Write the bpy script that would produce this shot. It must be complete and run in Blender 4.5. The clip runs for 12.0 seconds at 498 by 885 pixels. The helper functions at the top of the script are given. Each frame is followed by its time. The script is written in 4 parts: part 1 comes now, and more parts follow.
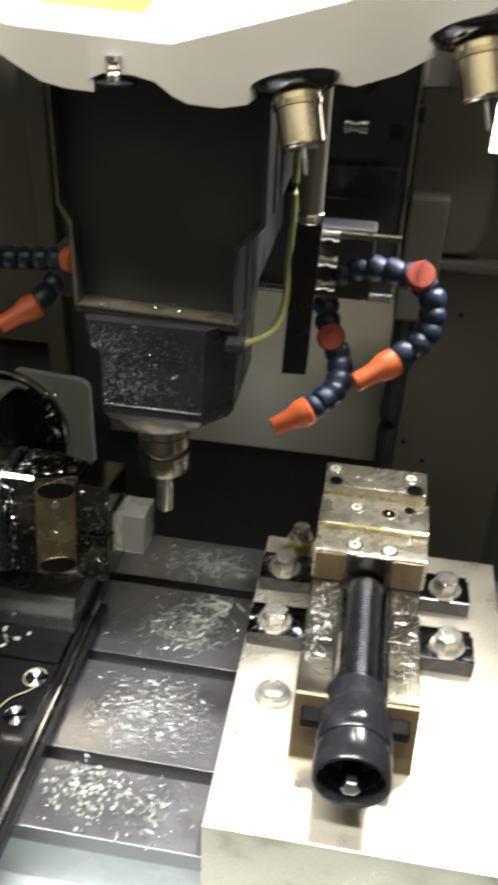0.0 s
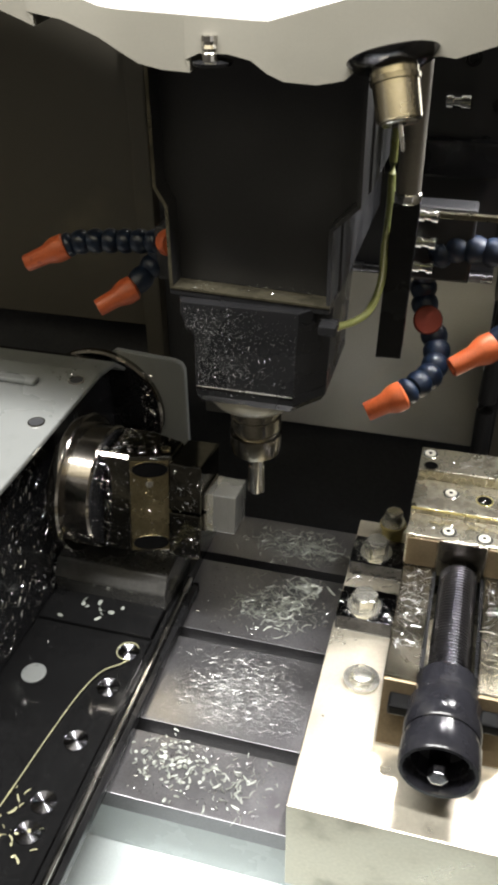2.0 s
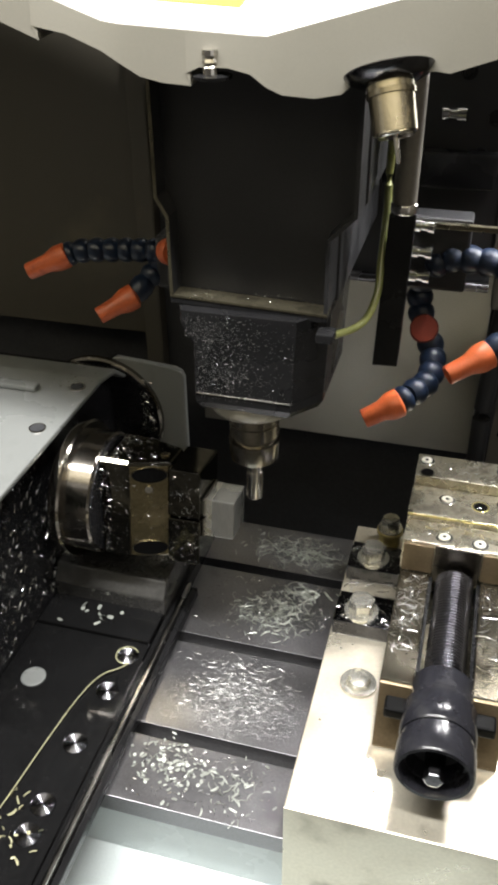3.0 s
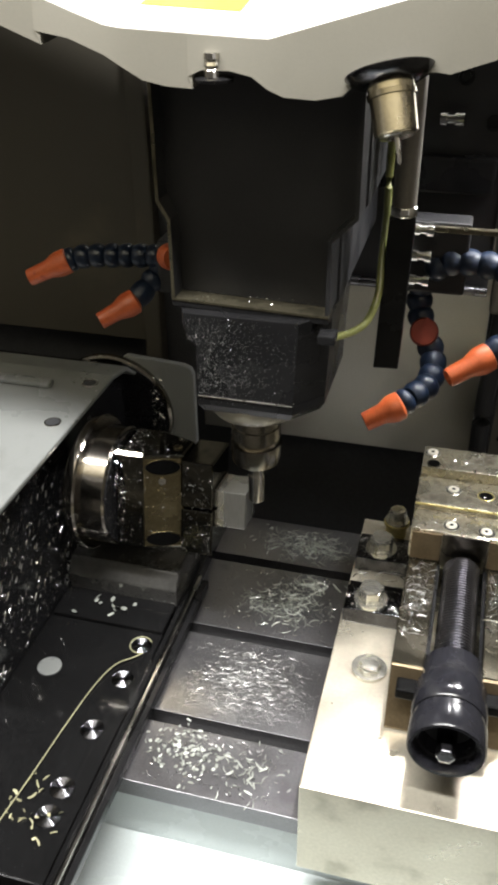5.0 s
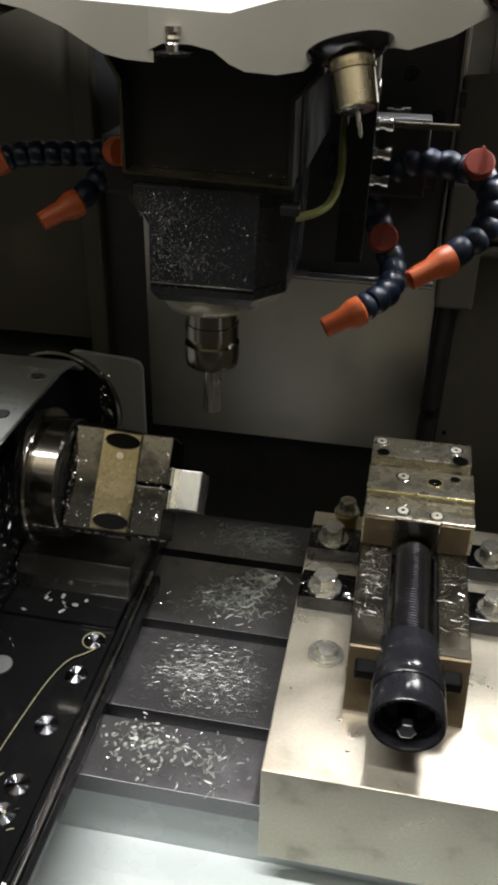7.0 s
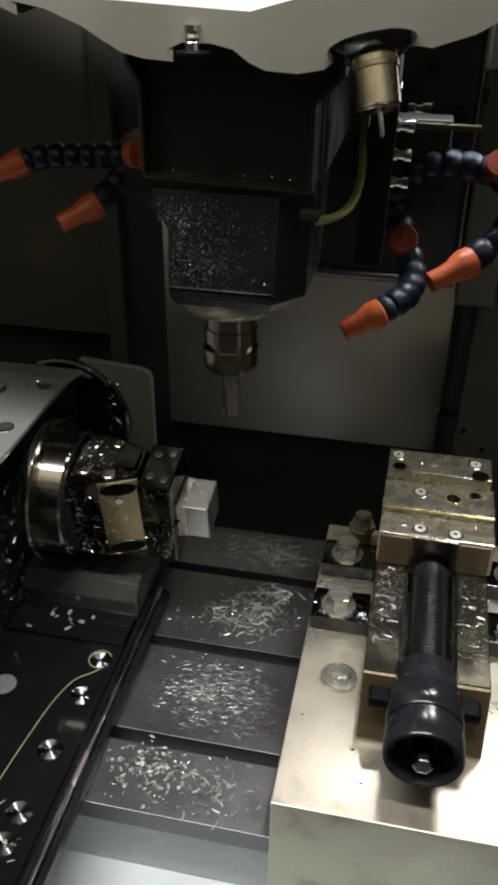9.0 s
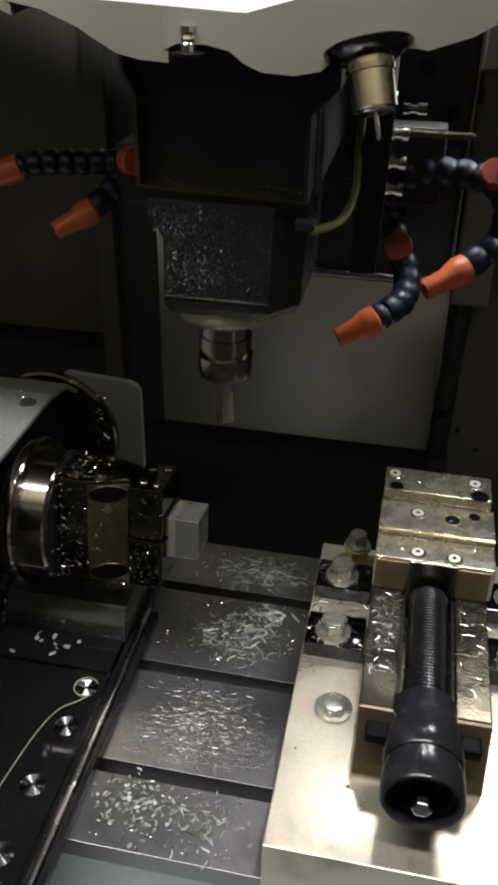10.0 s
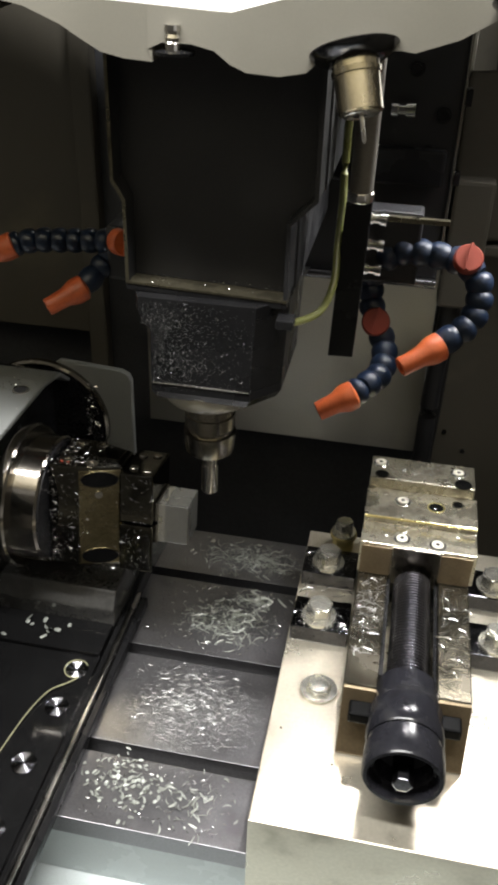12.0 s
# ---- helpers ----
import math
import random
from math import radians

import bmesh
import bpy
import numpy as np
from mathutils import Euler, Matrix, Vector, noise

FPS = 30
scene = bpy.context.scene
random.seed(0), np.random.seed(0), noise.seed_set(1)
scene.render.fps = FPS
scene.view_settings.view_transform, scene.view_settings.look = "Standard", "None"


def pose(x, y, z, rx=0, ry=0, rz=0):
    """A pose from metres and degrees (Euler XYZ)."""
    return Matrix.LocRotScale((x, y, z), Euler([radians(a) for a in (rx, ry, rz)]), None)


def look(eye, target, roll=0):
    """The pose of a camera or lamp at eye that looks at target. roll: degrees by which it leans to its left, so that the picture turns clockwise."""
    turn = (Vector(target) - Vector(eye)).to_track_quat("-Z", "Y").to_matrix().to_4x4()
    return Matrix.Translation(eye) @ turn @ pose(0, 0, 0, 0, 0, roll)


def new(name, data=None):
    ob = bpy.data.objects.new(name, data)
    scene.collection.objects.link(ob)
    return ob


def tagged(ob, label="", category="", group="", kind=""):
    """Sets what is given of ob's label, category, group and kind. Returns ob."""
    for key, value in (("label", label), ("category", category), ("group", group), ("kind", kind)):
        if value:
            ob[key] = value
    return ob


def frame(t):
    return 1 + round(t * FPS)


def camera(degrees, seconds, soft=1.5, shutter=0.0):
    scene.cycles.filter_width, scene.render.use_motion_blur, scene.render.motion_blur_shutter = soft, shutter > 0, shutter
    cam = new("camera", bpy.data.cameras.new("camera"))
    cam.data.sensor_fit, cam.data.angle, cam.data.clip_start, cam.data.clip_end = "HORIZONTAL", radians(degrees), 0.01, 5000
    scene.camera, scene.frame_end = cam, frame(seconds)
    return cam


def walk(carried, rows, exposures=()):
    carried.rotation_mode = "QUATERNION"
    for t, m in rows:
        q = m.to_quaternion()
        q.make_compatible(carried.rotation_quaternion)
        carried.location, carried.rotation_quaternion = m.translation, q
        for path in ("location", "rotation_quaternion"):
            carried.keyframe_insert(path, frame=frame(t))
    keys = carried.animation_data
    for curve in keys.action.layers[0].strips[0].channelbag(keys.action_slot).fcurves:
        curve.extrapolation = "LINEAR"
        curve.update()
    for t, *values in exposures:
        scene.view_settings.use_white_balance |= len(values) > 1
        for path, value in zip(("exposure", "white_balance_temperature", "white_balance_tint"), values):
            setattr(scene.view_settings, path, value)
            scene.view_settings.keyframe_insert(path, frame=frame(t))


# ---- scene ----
cam = camera(32.73, 12.0, soft=3.6, shutter=0.5)
PATH = [
    (0, pose(0.2533, -0.6161, 0.6868, 57.393, -2.118, 9.379)),
    (0.5, pose(0.2547, -0.6103, 0.6823, 55.500, 0.981, 13.599)),
    (1, pose(0.2556, -0.6089, 0.6813, 55.202, 1.307, 15.039)),
    (1.5, pose(0.2554, -0.6089, 0.6831, 55.582, 1.075, 15.376)),
    (2, pose(0.2570, -0.6134, 0.6856, 56.119, 0.617, 15.368)),
    (2.5, pose(0.2591, -0.6211, 0.6890, 56.444, 0.424, 15.334)),
    (3, pose(0.2597, -0.6224, 0.6894, 56.681, 0.438, 15.382)),
    (3.5, pose(0.2592, -0.6222, 0.6880, 56.898, 0.751, 15.472)),
    (5.5, pose(0.2537, -0.6345, 0.6782, 57.631, 0.563, 14.376)),
    (6, pose(0.2397, -0.6423, 0.6635, 57.645, -0.066, 12.201)),
    (6.5, pose(0.2390, -0.6479, 0.6578, 58.330, -0.727, 10.873)),
    (7, pose(0.2401, -0.6469, 0.6566, 58.956, -1.062, 10.728)),
    (9, pose(0.2375, -0.6410, 0.6603, 58.421, -0.637, 11.800)),
    (9.5, pose(0.2366, -0.6405, 0.6607, 58.379, -0.731, 11.612)),
    (10, pose(0.2351, -0.6375, 0.6638, 58.111, -0.926, 11.418)),
    (10.5, pose(0.2380, -0.6285, 0.6673, 58.219, -1.053, 11.261)),
    (11, pose(0.2381, -0.6281, 0.6671, 58.315, -1.325, 11.175)),
    (11.5, pose(0.2379, -0.6298, 0.6670, 58.106, -1.518, 11.152)),
    (12, pose(0.2383, -0.6303, 0.6662, 57.815, -1.665, 11.067)),
]
walk(cam, PATH, exposures=[(0.0, 0.5), (1.0, 0.42), (1.5, 0.26), (2.5, 0.25), (5.7, 0.2), (6.3, -0.88), (7.2, -0.74),
                           (9.0, -1.0), (10.0, -1.0), (10.6, -0.19), (12.0, -0.15)])

# ---- light: the machine's work lamp over the door side, and the dim hall behind the open door ----
world = bpy.data.worlds.new("hall_light")
world.use_nodes = True
world.node_tree.nodes["Background"].inputs["Color"].default_value = (1.0, 0.96, 0.90, 1)
world.node_tree.nodes["Background"].inputs["Strength"].default_value = 0.52
scene.world = world


def area_lamp(name, eye, target, sx, sy, watts, colour, spread=180):
    data = bpy.data.lights.new(name, "AREA")
    data.shape, data.size, data.size_y, data.energy, data.color = "RECTANGLE", sx, sy, watts, colour
    data.spread = radians(spread)
    lamp = new(name, data)
    lamp.matrix_world = look(eye, target)
    return lamp


area_lamp("work_lamp", (-0.05, -0.37, 1.42), (-0.05, -0.05, 0.0), 1.25, 0.07, 52.0, (1.0, 0.985, 0.965))
area_lamp("side_lamp", (0.40, 0.185, 0.552), (0.19, -0.10, 0.0), 0.11, 0.10, 1.5, (1.0, 0.985, 0.98), 110)
# unseen fill added under the turret to brighten table and riser
area_lamp("table_fill_lamp", (0.230, 0.14, 0.627), (0.16, -0.10, 0.0), 0.07, 0.05, 2.0, (1.0, 0.985, 0.985), 80)

# ---- materials ----


def material(name, colour, rough, metal=0.0, grain=400.0, vary=0.25, bump=0.15, stain=None, stain_scale=18.0, stain_cut=0.55, coat=0.0, spread=0.12, stretch=(1, 1, 1), spec=0.5):
    """A surface with fine grain, a broad variation in tone and gloss, and optional stains."""
    m = bpy.data.materials.new(name)
    m.use_nodes = True
    nt = m.node_tree
    bsdf = nt.nodes["Principled BSDF"]
    co = nt.nodes.new("ShaderNodeTexCoord")
    mp = nt.nodes.new("ShaderNodeMapping")
    mp.inputs["Scale"].default_value = stretch
    nt.links.new(co.outputs["Object"], mp.inputs["Vector"])

    def noise_tex(scale, detail):
        n = nt.nodes.new("ShaderNodeTexNoise")
        n.inputs["Scale"].default_value, n.inputs["Detail"].default_value = scale, detail
        nt.links.new(mp.outputs["Vector"], n.inputs["Vector"])
        return n
    fine, broad = noise_tex(grain, 3), noise_tex(stain_scale, 5)
    dark = tuple(c * (1 - vary) for c in colour)
    light = tuple(min(1, c * (1 + vary)) for c in colour)
    ramp = nt.nodes.new("ShaderNodeValToRGB")
    ramp.color_ramp.elements[0].color, ramp.color_ramp.elements[1].color = (*dark, 1), (*light, 1)
    ramp.color_ramp.elements[0].position, ramp.color_ramp.elements[1].position = 0.3, 0.7
    mixv = nt.nodes.new("ShaderNodeMath")
    mixv.operation = "MULTIPLY_ADD"
    mixv.inputs[1].default_value = 0.5
    nt.links.new(fine.outputs["Fac"], mixv.inputs[0])
    half = nt.nodes.new("ShaderNodeMath")
    half.operation = "MULTIPLY"
    half.inputs[1].default_value = 0.5
    nt.links.new(broad.outputs["Fac"], half.inputs[0])
    nt.links.new(half.outputs[0], mixv.inputs[2])
    nt.links.new(mixv.outputs[0], ramp.inputs["Fac"])
    out = ramp.outputs["Color"]
    if stain:
        cut = nt.nodes.new("ShaderNodeMapRange")
        cut.inputs["From Min"].default_value, cut.inputs["From Max"].default_value = stain_cut, stain_cut + 0.12
        nt.links.new(broad.outputs["Fac"], cut.inputs["Value"])
        mx = nt.nodes.new("ShaderNodeMix")
        mx.data_type = "RGBA"
        mx.inputs[7].default_value = (*stain, 1)
        nt.links.new(cut.outputs["Result"], mx.inputs[0])
        nt.links.new(out, mx.inputs[6])
        out = mx.outputs[2]
    nt.links.new(out, bsdf.inputs["Base Color"])
    rr = nt.nodes.new("ShaderNodeMapRange")
    rr.inputs["From Min"].default_value, rr.inputs["From Max"].default_value = 0.3, 0.7
    rr.inputs["To Min"].default_value, rr.inputs["To Max"].default_value = max(0.03, rough - spread), min(1, rough + spread)
    nt.links.new(broad.outputs["Fac"], rr.inputs["Value"])
    nt.links.new(rr.outputs["Result"], bsdf.inputs["Roughness"])
    bsdf.inputs["Metallic"].default_value = metal
    bsdf.inputs["Specular IOR Level"].default_value = spec
    bsdf.inputs["Coat Weight"].default_value = coat
    bsdf.inputs["Coat Roughness"].default_value = 0.12
    if bump:
        bp = nt.nodes.new("ShaderNodeBump")
        bp.inputs["Strength"].default_value, bp.inputs["Distance"].default_value = bump, 0.0006
        nt.links.new(fine.outputs["Fac"], bp.inputs["Height"])
        nt.links.new(bp.outputs["Normal"], bsdf.inputs["Normal"])
    return m


TABLE_STEEL = material("oily_table_steel", (0.19, 0.187, 0.193), 0.37, 0.92, 420, 0.22, 0.12, (0.135, 0.133, 0.138), 14, 0.55, spread=0.06)
SLOT_STEEL = material("slot_steel", (0.10, 0.10, 0.10), 0.45, 0.8, 400)
ALU = material("milled_aluminium", (0.51, 0.475, 0.385), 0.36, 0.75, 300, 0.12, 0.2, (0.40, 0.375, 0.30), 22, 0.57, spread=0.13)
CUBE_ALU = material("sawn_aluminium", (0.44, 0.44, 0.41), 0.28, 0.9, 600, 0.12, 0.15, stretch=(1, 1, 0.2))
STEEL = material("ground_steel", (0.50, 0.48, 0.44), 0.22, 1.0, 500, 0.15, 0.1)
BRIGHT_STEEL = material("turned_steel", (0.62, 0.60, 0.56), 0.16, 1.0, 700, 0.12, 0.1)
BLACK_STEEL = material("blackened_wet_steel", (0.012, 0.012, 0.013), 0.16, 0.0, 300, 0.35, 0.15, spec=0.4)
BLACK_OXIDE = material("black_oxide_steel", (0.008, 0.008, 0.0085), 0.26, 0.0, 400, 0.3, 0.15, spec=0.2)
MIRROR_STEEL = material("dark_polished_steel", (0.105, 0.100, 0.083), 0.09, 1.0, 300, 0.25, 0.05, (0.05, 0.048, 0.042), 40, 0.5, spread=0.04)
CHUCK_STEEL = material("polished_chuck_steel", (0.27, 0.25, 0.22), 0.15, 1.0, 300, 0.2, 0.05, spread=0.04)
HEAD_BLACK = material("black_powder_coat", (0.014, 0.014, 0.015), 0.42, 0.0, 900, 0.3, 0.3, spec=0.35)
# gold tone holds the reflection on the facings; the pin is brass-coloured
GOLD_STEEL = material("gold_toned_steel", (0.29, 0.245, 0.145), 0.24, 1.0, 300, 0.3, 0.15)
NUT_STEEL = material("oily_nut_steel", (0.32, 0.285, 0.21), 0.2, 1.0, 400, 0.12, 0.1)
HOLDER_STEEL = material("dark_holder_steel", (0.27, 0.25, 0.21), 0.2, 1.0, 500, 0.15, 0.1)
VISE_STEEL = material("ground_vise_steel", (0.45, 0.42, 0.33), 0.27, 0.85, 350, 0.25, 0.2, (0.22, 0.20, 0.155), 35, 0.55)
TUBE_STEEL = material("dull_brown_steel", (0.17, 0.155, 0.13), 0.5, 0.6, 400, 0.15, 0.1)
RAIL_STEEL = material("oily_rail_steel", (0.095, 0.086, 0.064), 0.2, 0.9, 350, 0.25, 0.2, (0.08, 0.072, 0.055), 35, 0.52)
TAN_STEEL = material("tan_vise_steel", (0.145, 0.11, 0.066), 0.38, 0.7, 350, 0.2, 0.15)
PAINT_GREY = material("grey_white_paint", (0.168, 0.175, 0.170), 0.32, 0.0, 700, 0.08, 0.15, (0.13, 0.135, 0.13), 12, 0.6, coat=0.2)
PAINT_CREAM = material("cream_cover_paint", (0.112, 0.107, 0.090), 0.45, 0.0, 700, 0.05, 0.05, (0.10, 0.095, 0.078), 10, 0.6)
# lighter copy of the cover paint: lamp light on top put into its colour
PAINT_LIT_TOP = material("lit_top_paint", (0.66, 0.66, 0.62), 0.35, 0.0, 500, 0.05, 0.05)
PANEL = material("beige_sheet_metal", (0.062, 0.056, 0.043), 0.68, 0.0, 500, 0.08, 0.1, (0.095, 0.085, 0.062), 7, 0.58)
PANEL_GREY = material("grey_sheet_metal", (0.58, 0.57, 0.51), 0.33, 0.85, 500, 0.08, 0.1, (0.50, 0.49, 0.44), 9, 0.56, spread=0.05)
APRON = material("pale_blue_apron_paint", (0.62, 0.68, 0.68), 0.3, 0.0, 500, 0.06, 0.1, (0.5, 0.55, 0.55), 9, 0.6, coat=0.3)
LEDGE_STEEL = material("bare_ledge_steel", (0.105, 0.095, 0.065), 0.34, 0.8, 400, 0.3, 0.15, (0.05, 0.045, 0.03), 60, 0.5)
WET_BASE = material("wet_black_base", (0.007, 0.007, 0.0072), 0.08, 0.0, 300, 0.35, 0.0, spec=0.28, spread=0.05)
BLACK = material("black_rubber_cover", (0.036, 0.037, 0.040), 0.5, 0.0, 300, 0.3, 0.2, spec=0.35)
# near-black for the shade inside holes and bores, and for the lock pins
BORE = material("hole_shade_and_pin_black", (0.002, 0.002, 0.002), 0.5, 0.0, 300, 0.3, 0.1, spec=0.05)
BLUE = material("dark_blue_plastic", (0.005, 0.011, 0.026), 0.42, 0.0, 400, 0.3, 0.1, spec=0.35)
ORANGE = material("orange_plastic", (0.42, 0.085, 0.022), 0.46, 0.0, 400, 0.18, 0.1, (0.30, 0.055, 0.02), 90, 0.58)
RED_ORANGE = material("red_orange_plastic", (0.155, 0.026, 0.014), 0.55, 0.0, 400, 0.12, 0.1, spec=0.2)
CUTTING = material("yellowed_cutting", (0.66, 0.63, 0.40), 0.28, 0.6, 300, 0.15, 0.0)
DARK_STEEL = material("dark_threaded_steel", (0.19, 0.187, 0.20), 0.25, 1.0, 400, 0.25, 0.15, spread=0.06)
YELLOW = material("yellow_green_tube", (0.17, 0.18, 0.055), 0.28, 0.0, 300, 0.15, 0.05, coat=0.4)
CREAM_RING = material("oily_nose_ring", (0.26, 0.245, 0.20), 0.3, 0.1, 400, 0.08, 0.05)
CHIP = material("bright_aluminium_chips", (0.66, 0.66, 0.645), 0.22, 1.0, 200, 0.1, 0.0)
NEEDLE = material("bright_needle_chips", (0.46, 0.46, 0.45), 0.34, 0.85, 200, 0.15, 0.0)
CHIP_PALE = material("pale_wet_chips", (0.30, 0.315, 0.285), 0.45, 0.3, 200, 0.25, 0.0)
GLOW = bpy.data.materials.new("lamp_diffuser")
GLOW.use_nodes = True
GLOW.node_tree.nodes["Principled BSDF"].inputs["Emission Color"].default_value = (1.0, 0.98, 0.94, 1)
GLOW.node_tree.nodes["Principled BSDF"].inputs["Emission Strength"].default_value = 6.0
FOOT = material("wet_grey_casting", (0.15, 0.148, 0.14), 0.16, 0.7, 300, 0.25, 0.05, (0.09, 0.088, 0.083), 20, 0.5, spec=0.5)
# lighter than PANEL, for the added panel that the fixture mirrors
PANEL_LIGHT = material("mirrored_panel_cream", (0.42, 0.38, 0.27), 0.5, 0.0, 500, 0.08, 0.1)
SCREW = material("bright_screw_steel", (0.74, 0.72, 0.62), 0.42, 0.5, 400, 0.2, 0.1)
OILED_BRASS = material("oily_yellow_zinc", (0.58, 0.50, 0.22), 0.3, 0.8, 300, 0.2, 0.1)
LABEL = material("yellow_label_paper", (0.62, 0.66, 0.05), 0.5, 0.0, 300, 0.08, 0.05)
CLAMP_STEEL = material("blued_clamp_steel", (0.085, 0.085, 0.092), 0.17, 1.0, 350, 0.25, 0.1, (0.05, 0.05, 0.055), 40, 0.55, spread=0.06)
COLLAR = material("oiled_black_collar", (0.013, 0.013, 0.016), 0.2, 0.0, 350, 0.3, 0.1, (0.02, 0.02, 0.022), 50, 0.55, spread=0.08, spec=0.35)
ZINC = material("zinc_plated_steel", (0.60, 0.585, 0.52), 0.2, 0.85, 400, 0.2, 0.15, (0.48, 0.46, 0.34), 60, 0.55)
HALL = material("hall_paint", (0.25, 0.24, 0.22), 0.7, 0.0, 20, 0.1, 0.05)

# ---- mesh helpers ----


def part(name, bm, mat, parent=None, label="", smooth=False):
    """Links a bmesh as one mesh object under a thing or a part."""
    bmesh.ops.recalc_face_normals(bm, faces=bm.faces)
    me = bpy.data.meshes.new(name)
    bm.to_mesh(me)
    bm.free()
    me.materials.append(mat)
    if smooth:
        me.shade_smooth()
        me.set_sharp_from_angle(angle=radians(40))
    ob = new(name, me)
    if parent:
        ob.parent = parent
    if label:
        tagged(ob, label)
    return ob


def soften(bm, width, segments=2):
    if width:
        edges = [e for e in bm.edges if len(e.link_faces) == 2 and e.calc_face_angle(0) > 0.5]
        bmesh.ops.bevel(bm, geom=edges, offset=width, segments=segments, affect="EDGES", profile=0.6, clamp_overlap=True)
    return bm


def block(x0, x1, y0, y1, z0, z1, width=0.0, bm=None):
    bm = bm or bmesh.new()
    b2 = bmesh.new()
    bmesh.ops.create_cube(b2, size=1, matrix=Matrix.Translation(((x0 + x1) / 2, (y0 + y1) / 2, (z0 + z1) / 2)) @ Matrix.Diagonal((x1 - x0, y1 - y0, z1 - z0, 1)))
    soften(b2, width)
    return merge(bm, b2)


def merge(bm, other):
    me = bpy.data.meshes.new("tmp")
    other.to_mesh(me)
    other.free()
    bm.from_mesh(me)
    bpy.data.meshes.remove(me)
    return bm


def prism(outline, axis, a, b, width=0.0):
    """A flat outline drawn in the two other axes, pulled from a to b along axis."""
    bm = bmesh.new()

    def at(p, v):
        return {"x": (v, p[0], p[1]), "y": (p[0], v, p[1]), "z": (p[0], p[1], v)}[axis]
    low = [bm.verts.new(at(p, a)) for p in outline]
    high = [bm.verts.new(at(p, b)) for p in outline]
    bm.faces.new(low)
    bm.faces.new(list(reversed(high)))
    n = len(outline)
    for i in range(n):
        bm.faces.new((low[i], high[i], high[(i + 1) % n], low[(i + 1) % n]))
    bmesh.ops.recalc_face_normals(bm, faces=bm.faces)
    return soften(bm, width)


def turned(profile, base, way, segments=32, bm=None, closed=True):
    """A body of revolution: rows of (distance along way, radius) from base."""
    bm = bm or bmesh.new()
    way = Vector(way).normalized()
    q = way.to_track_quat("Z", "Y").to_matrix()
    rings = []
    for d, r in profile:
        ring = []
        for k in range(segments):
            a = 2 * math.pi * k / segments
            ring.append(bm.verts.new(Vector(base) + q @ Vector((r * math.cos(a), r * math.sin(a), d))))
        rings.append(ring)
    for r0, r1 in zip(rings, rings[1:]):
        for k in range(segments):
            bm.faces.new((r0[k], r0[(k + 1) % segments], r1[(k + 1) % segments], r1[k]))
    if closed:
        bm.faces.new(list(reversed(rings[0])))
        bm.faces.new(rings[-1])
    return bm


def tube(points, radius, segments=10, steps=6):
    """A round cord along a smooth line through points."""
    pts = [Vector(p) for p in points]
    line = spline(pts, steps)
    bm = bmesh.new()
    rings = []
    for i, p in enumerate(line):
        way = (line[min(i + 1, len(line) - 1)] - line[max(i - 1, 0)]).normalized()
        q = way.to_track_quat("Z", "Y").to_matrix()
        rings.append([bm.verts.new(p + q @ Vector((radius * math.cos(2 * math.pi * k / segments), radius * math.sin(2 * math.pi * k / segments), 0))) for k in range(segments)])
    for r0, r1 in zip(rings, rings[1:]):
        for k in range(segments):
            bm.faces.new((r0[k], r0[(k + 1) % segments], r1[(k + 1) % segments], r1[k]))
    bm.faces.new(list(reversed(rings[0])))
    bm.faces.new(rings[-1])
    return bm


def spline(pts, steps):
    pts = [Vector(p) for p in pts]
    ext = [2 * pts[0] - pts[1]] + pts + [2 * pts[-1] - pts[-2]]
    line = []
    for i in range(1, len(ext) - 2):
        p0, p1, p2, p3 = ext[i - 1:i + 3]
        for k in range(steps):
            u = k / steps
            line.append(0.5 * ((2 * p1) + (p2 - p0) * u + (2 * p0 - 5 * p1 + 4 * p2 - p3) * u * u + (3 * p1 - p0 - 3 * p2 + p3) * u ** 3))
    line.append(pts[-1])
    return line


def thing(name, label, category, group="", kind="", at=(0, 0, 0)):
    ob = new(name)
    ob.location = at
    ob.empty_display_size = 0.02
    return tagged(ob, label, category, group, kind)


def hexagon(x, y, r, turn=0.0):
    return [(x + r * math.cos(turn + k * math.pi / 3), y + r * math.sin(turn + k * math.pi / 3)) for k in range(6)]


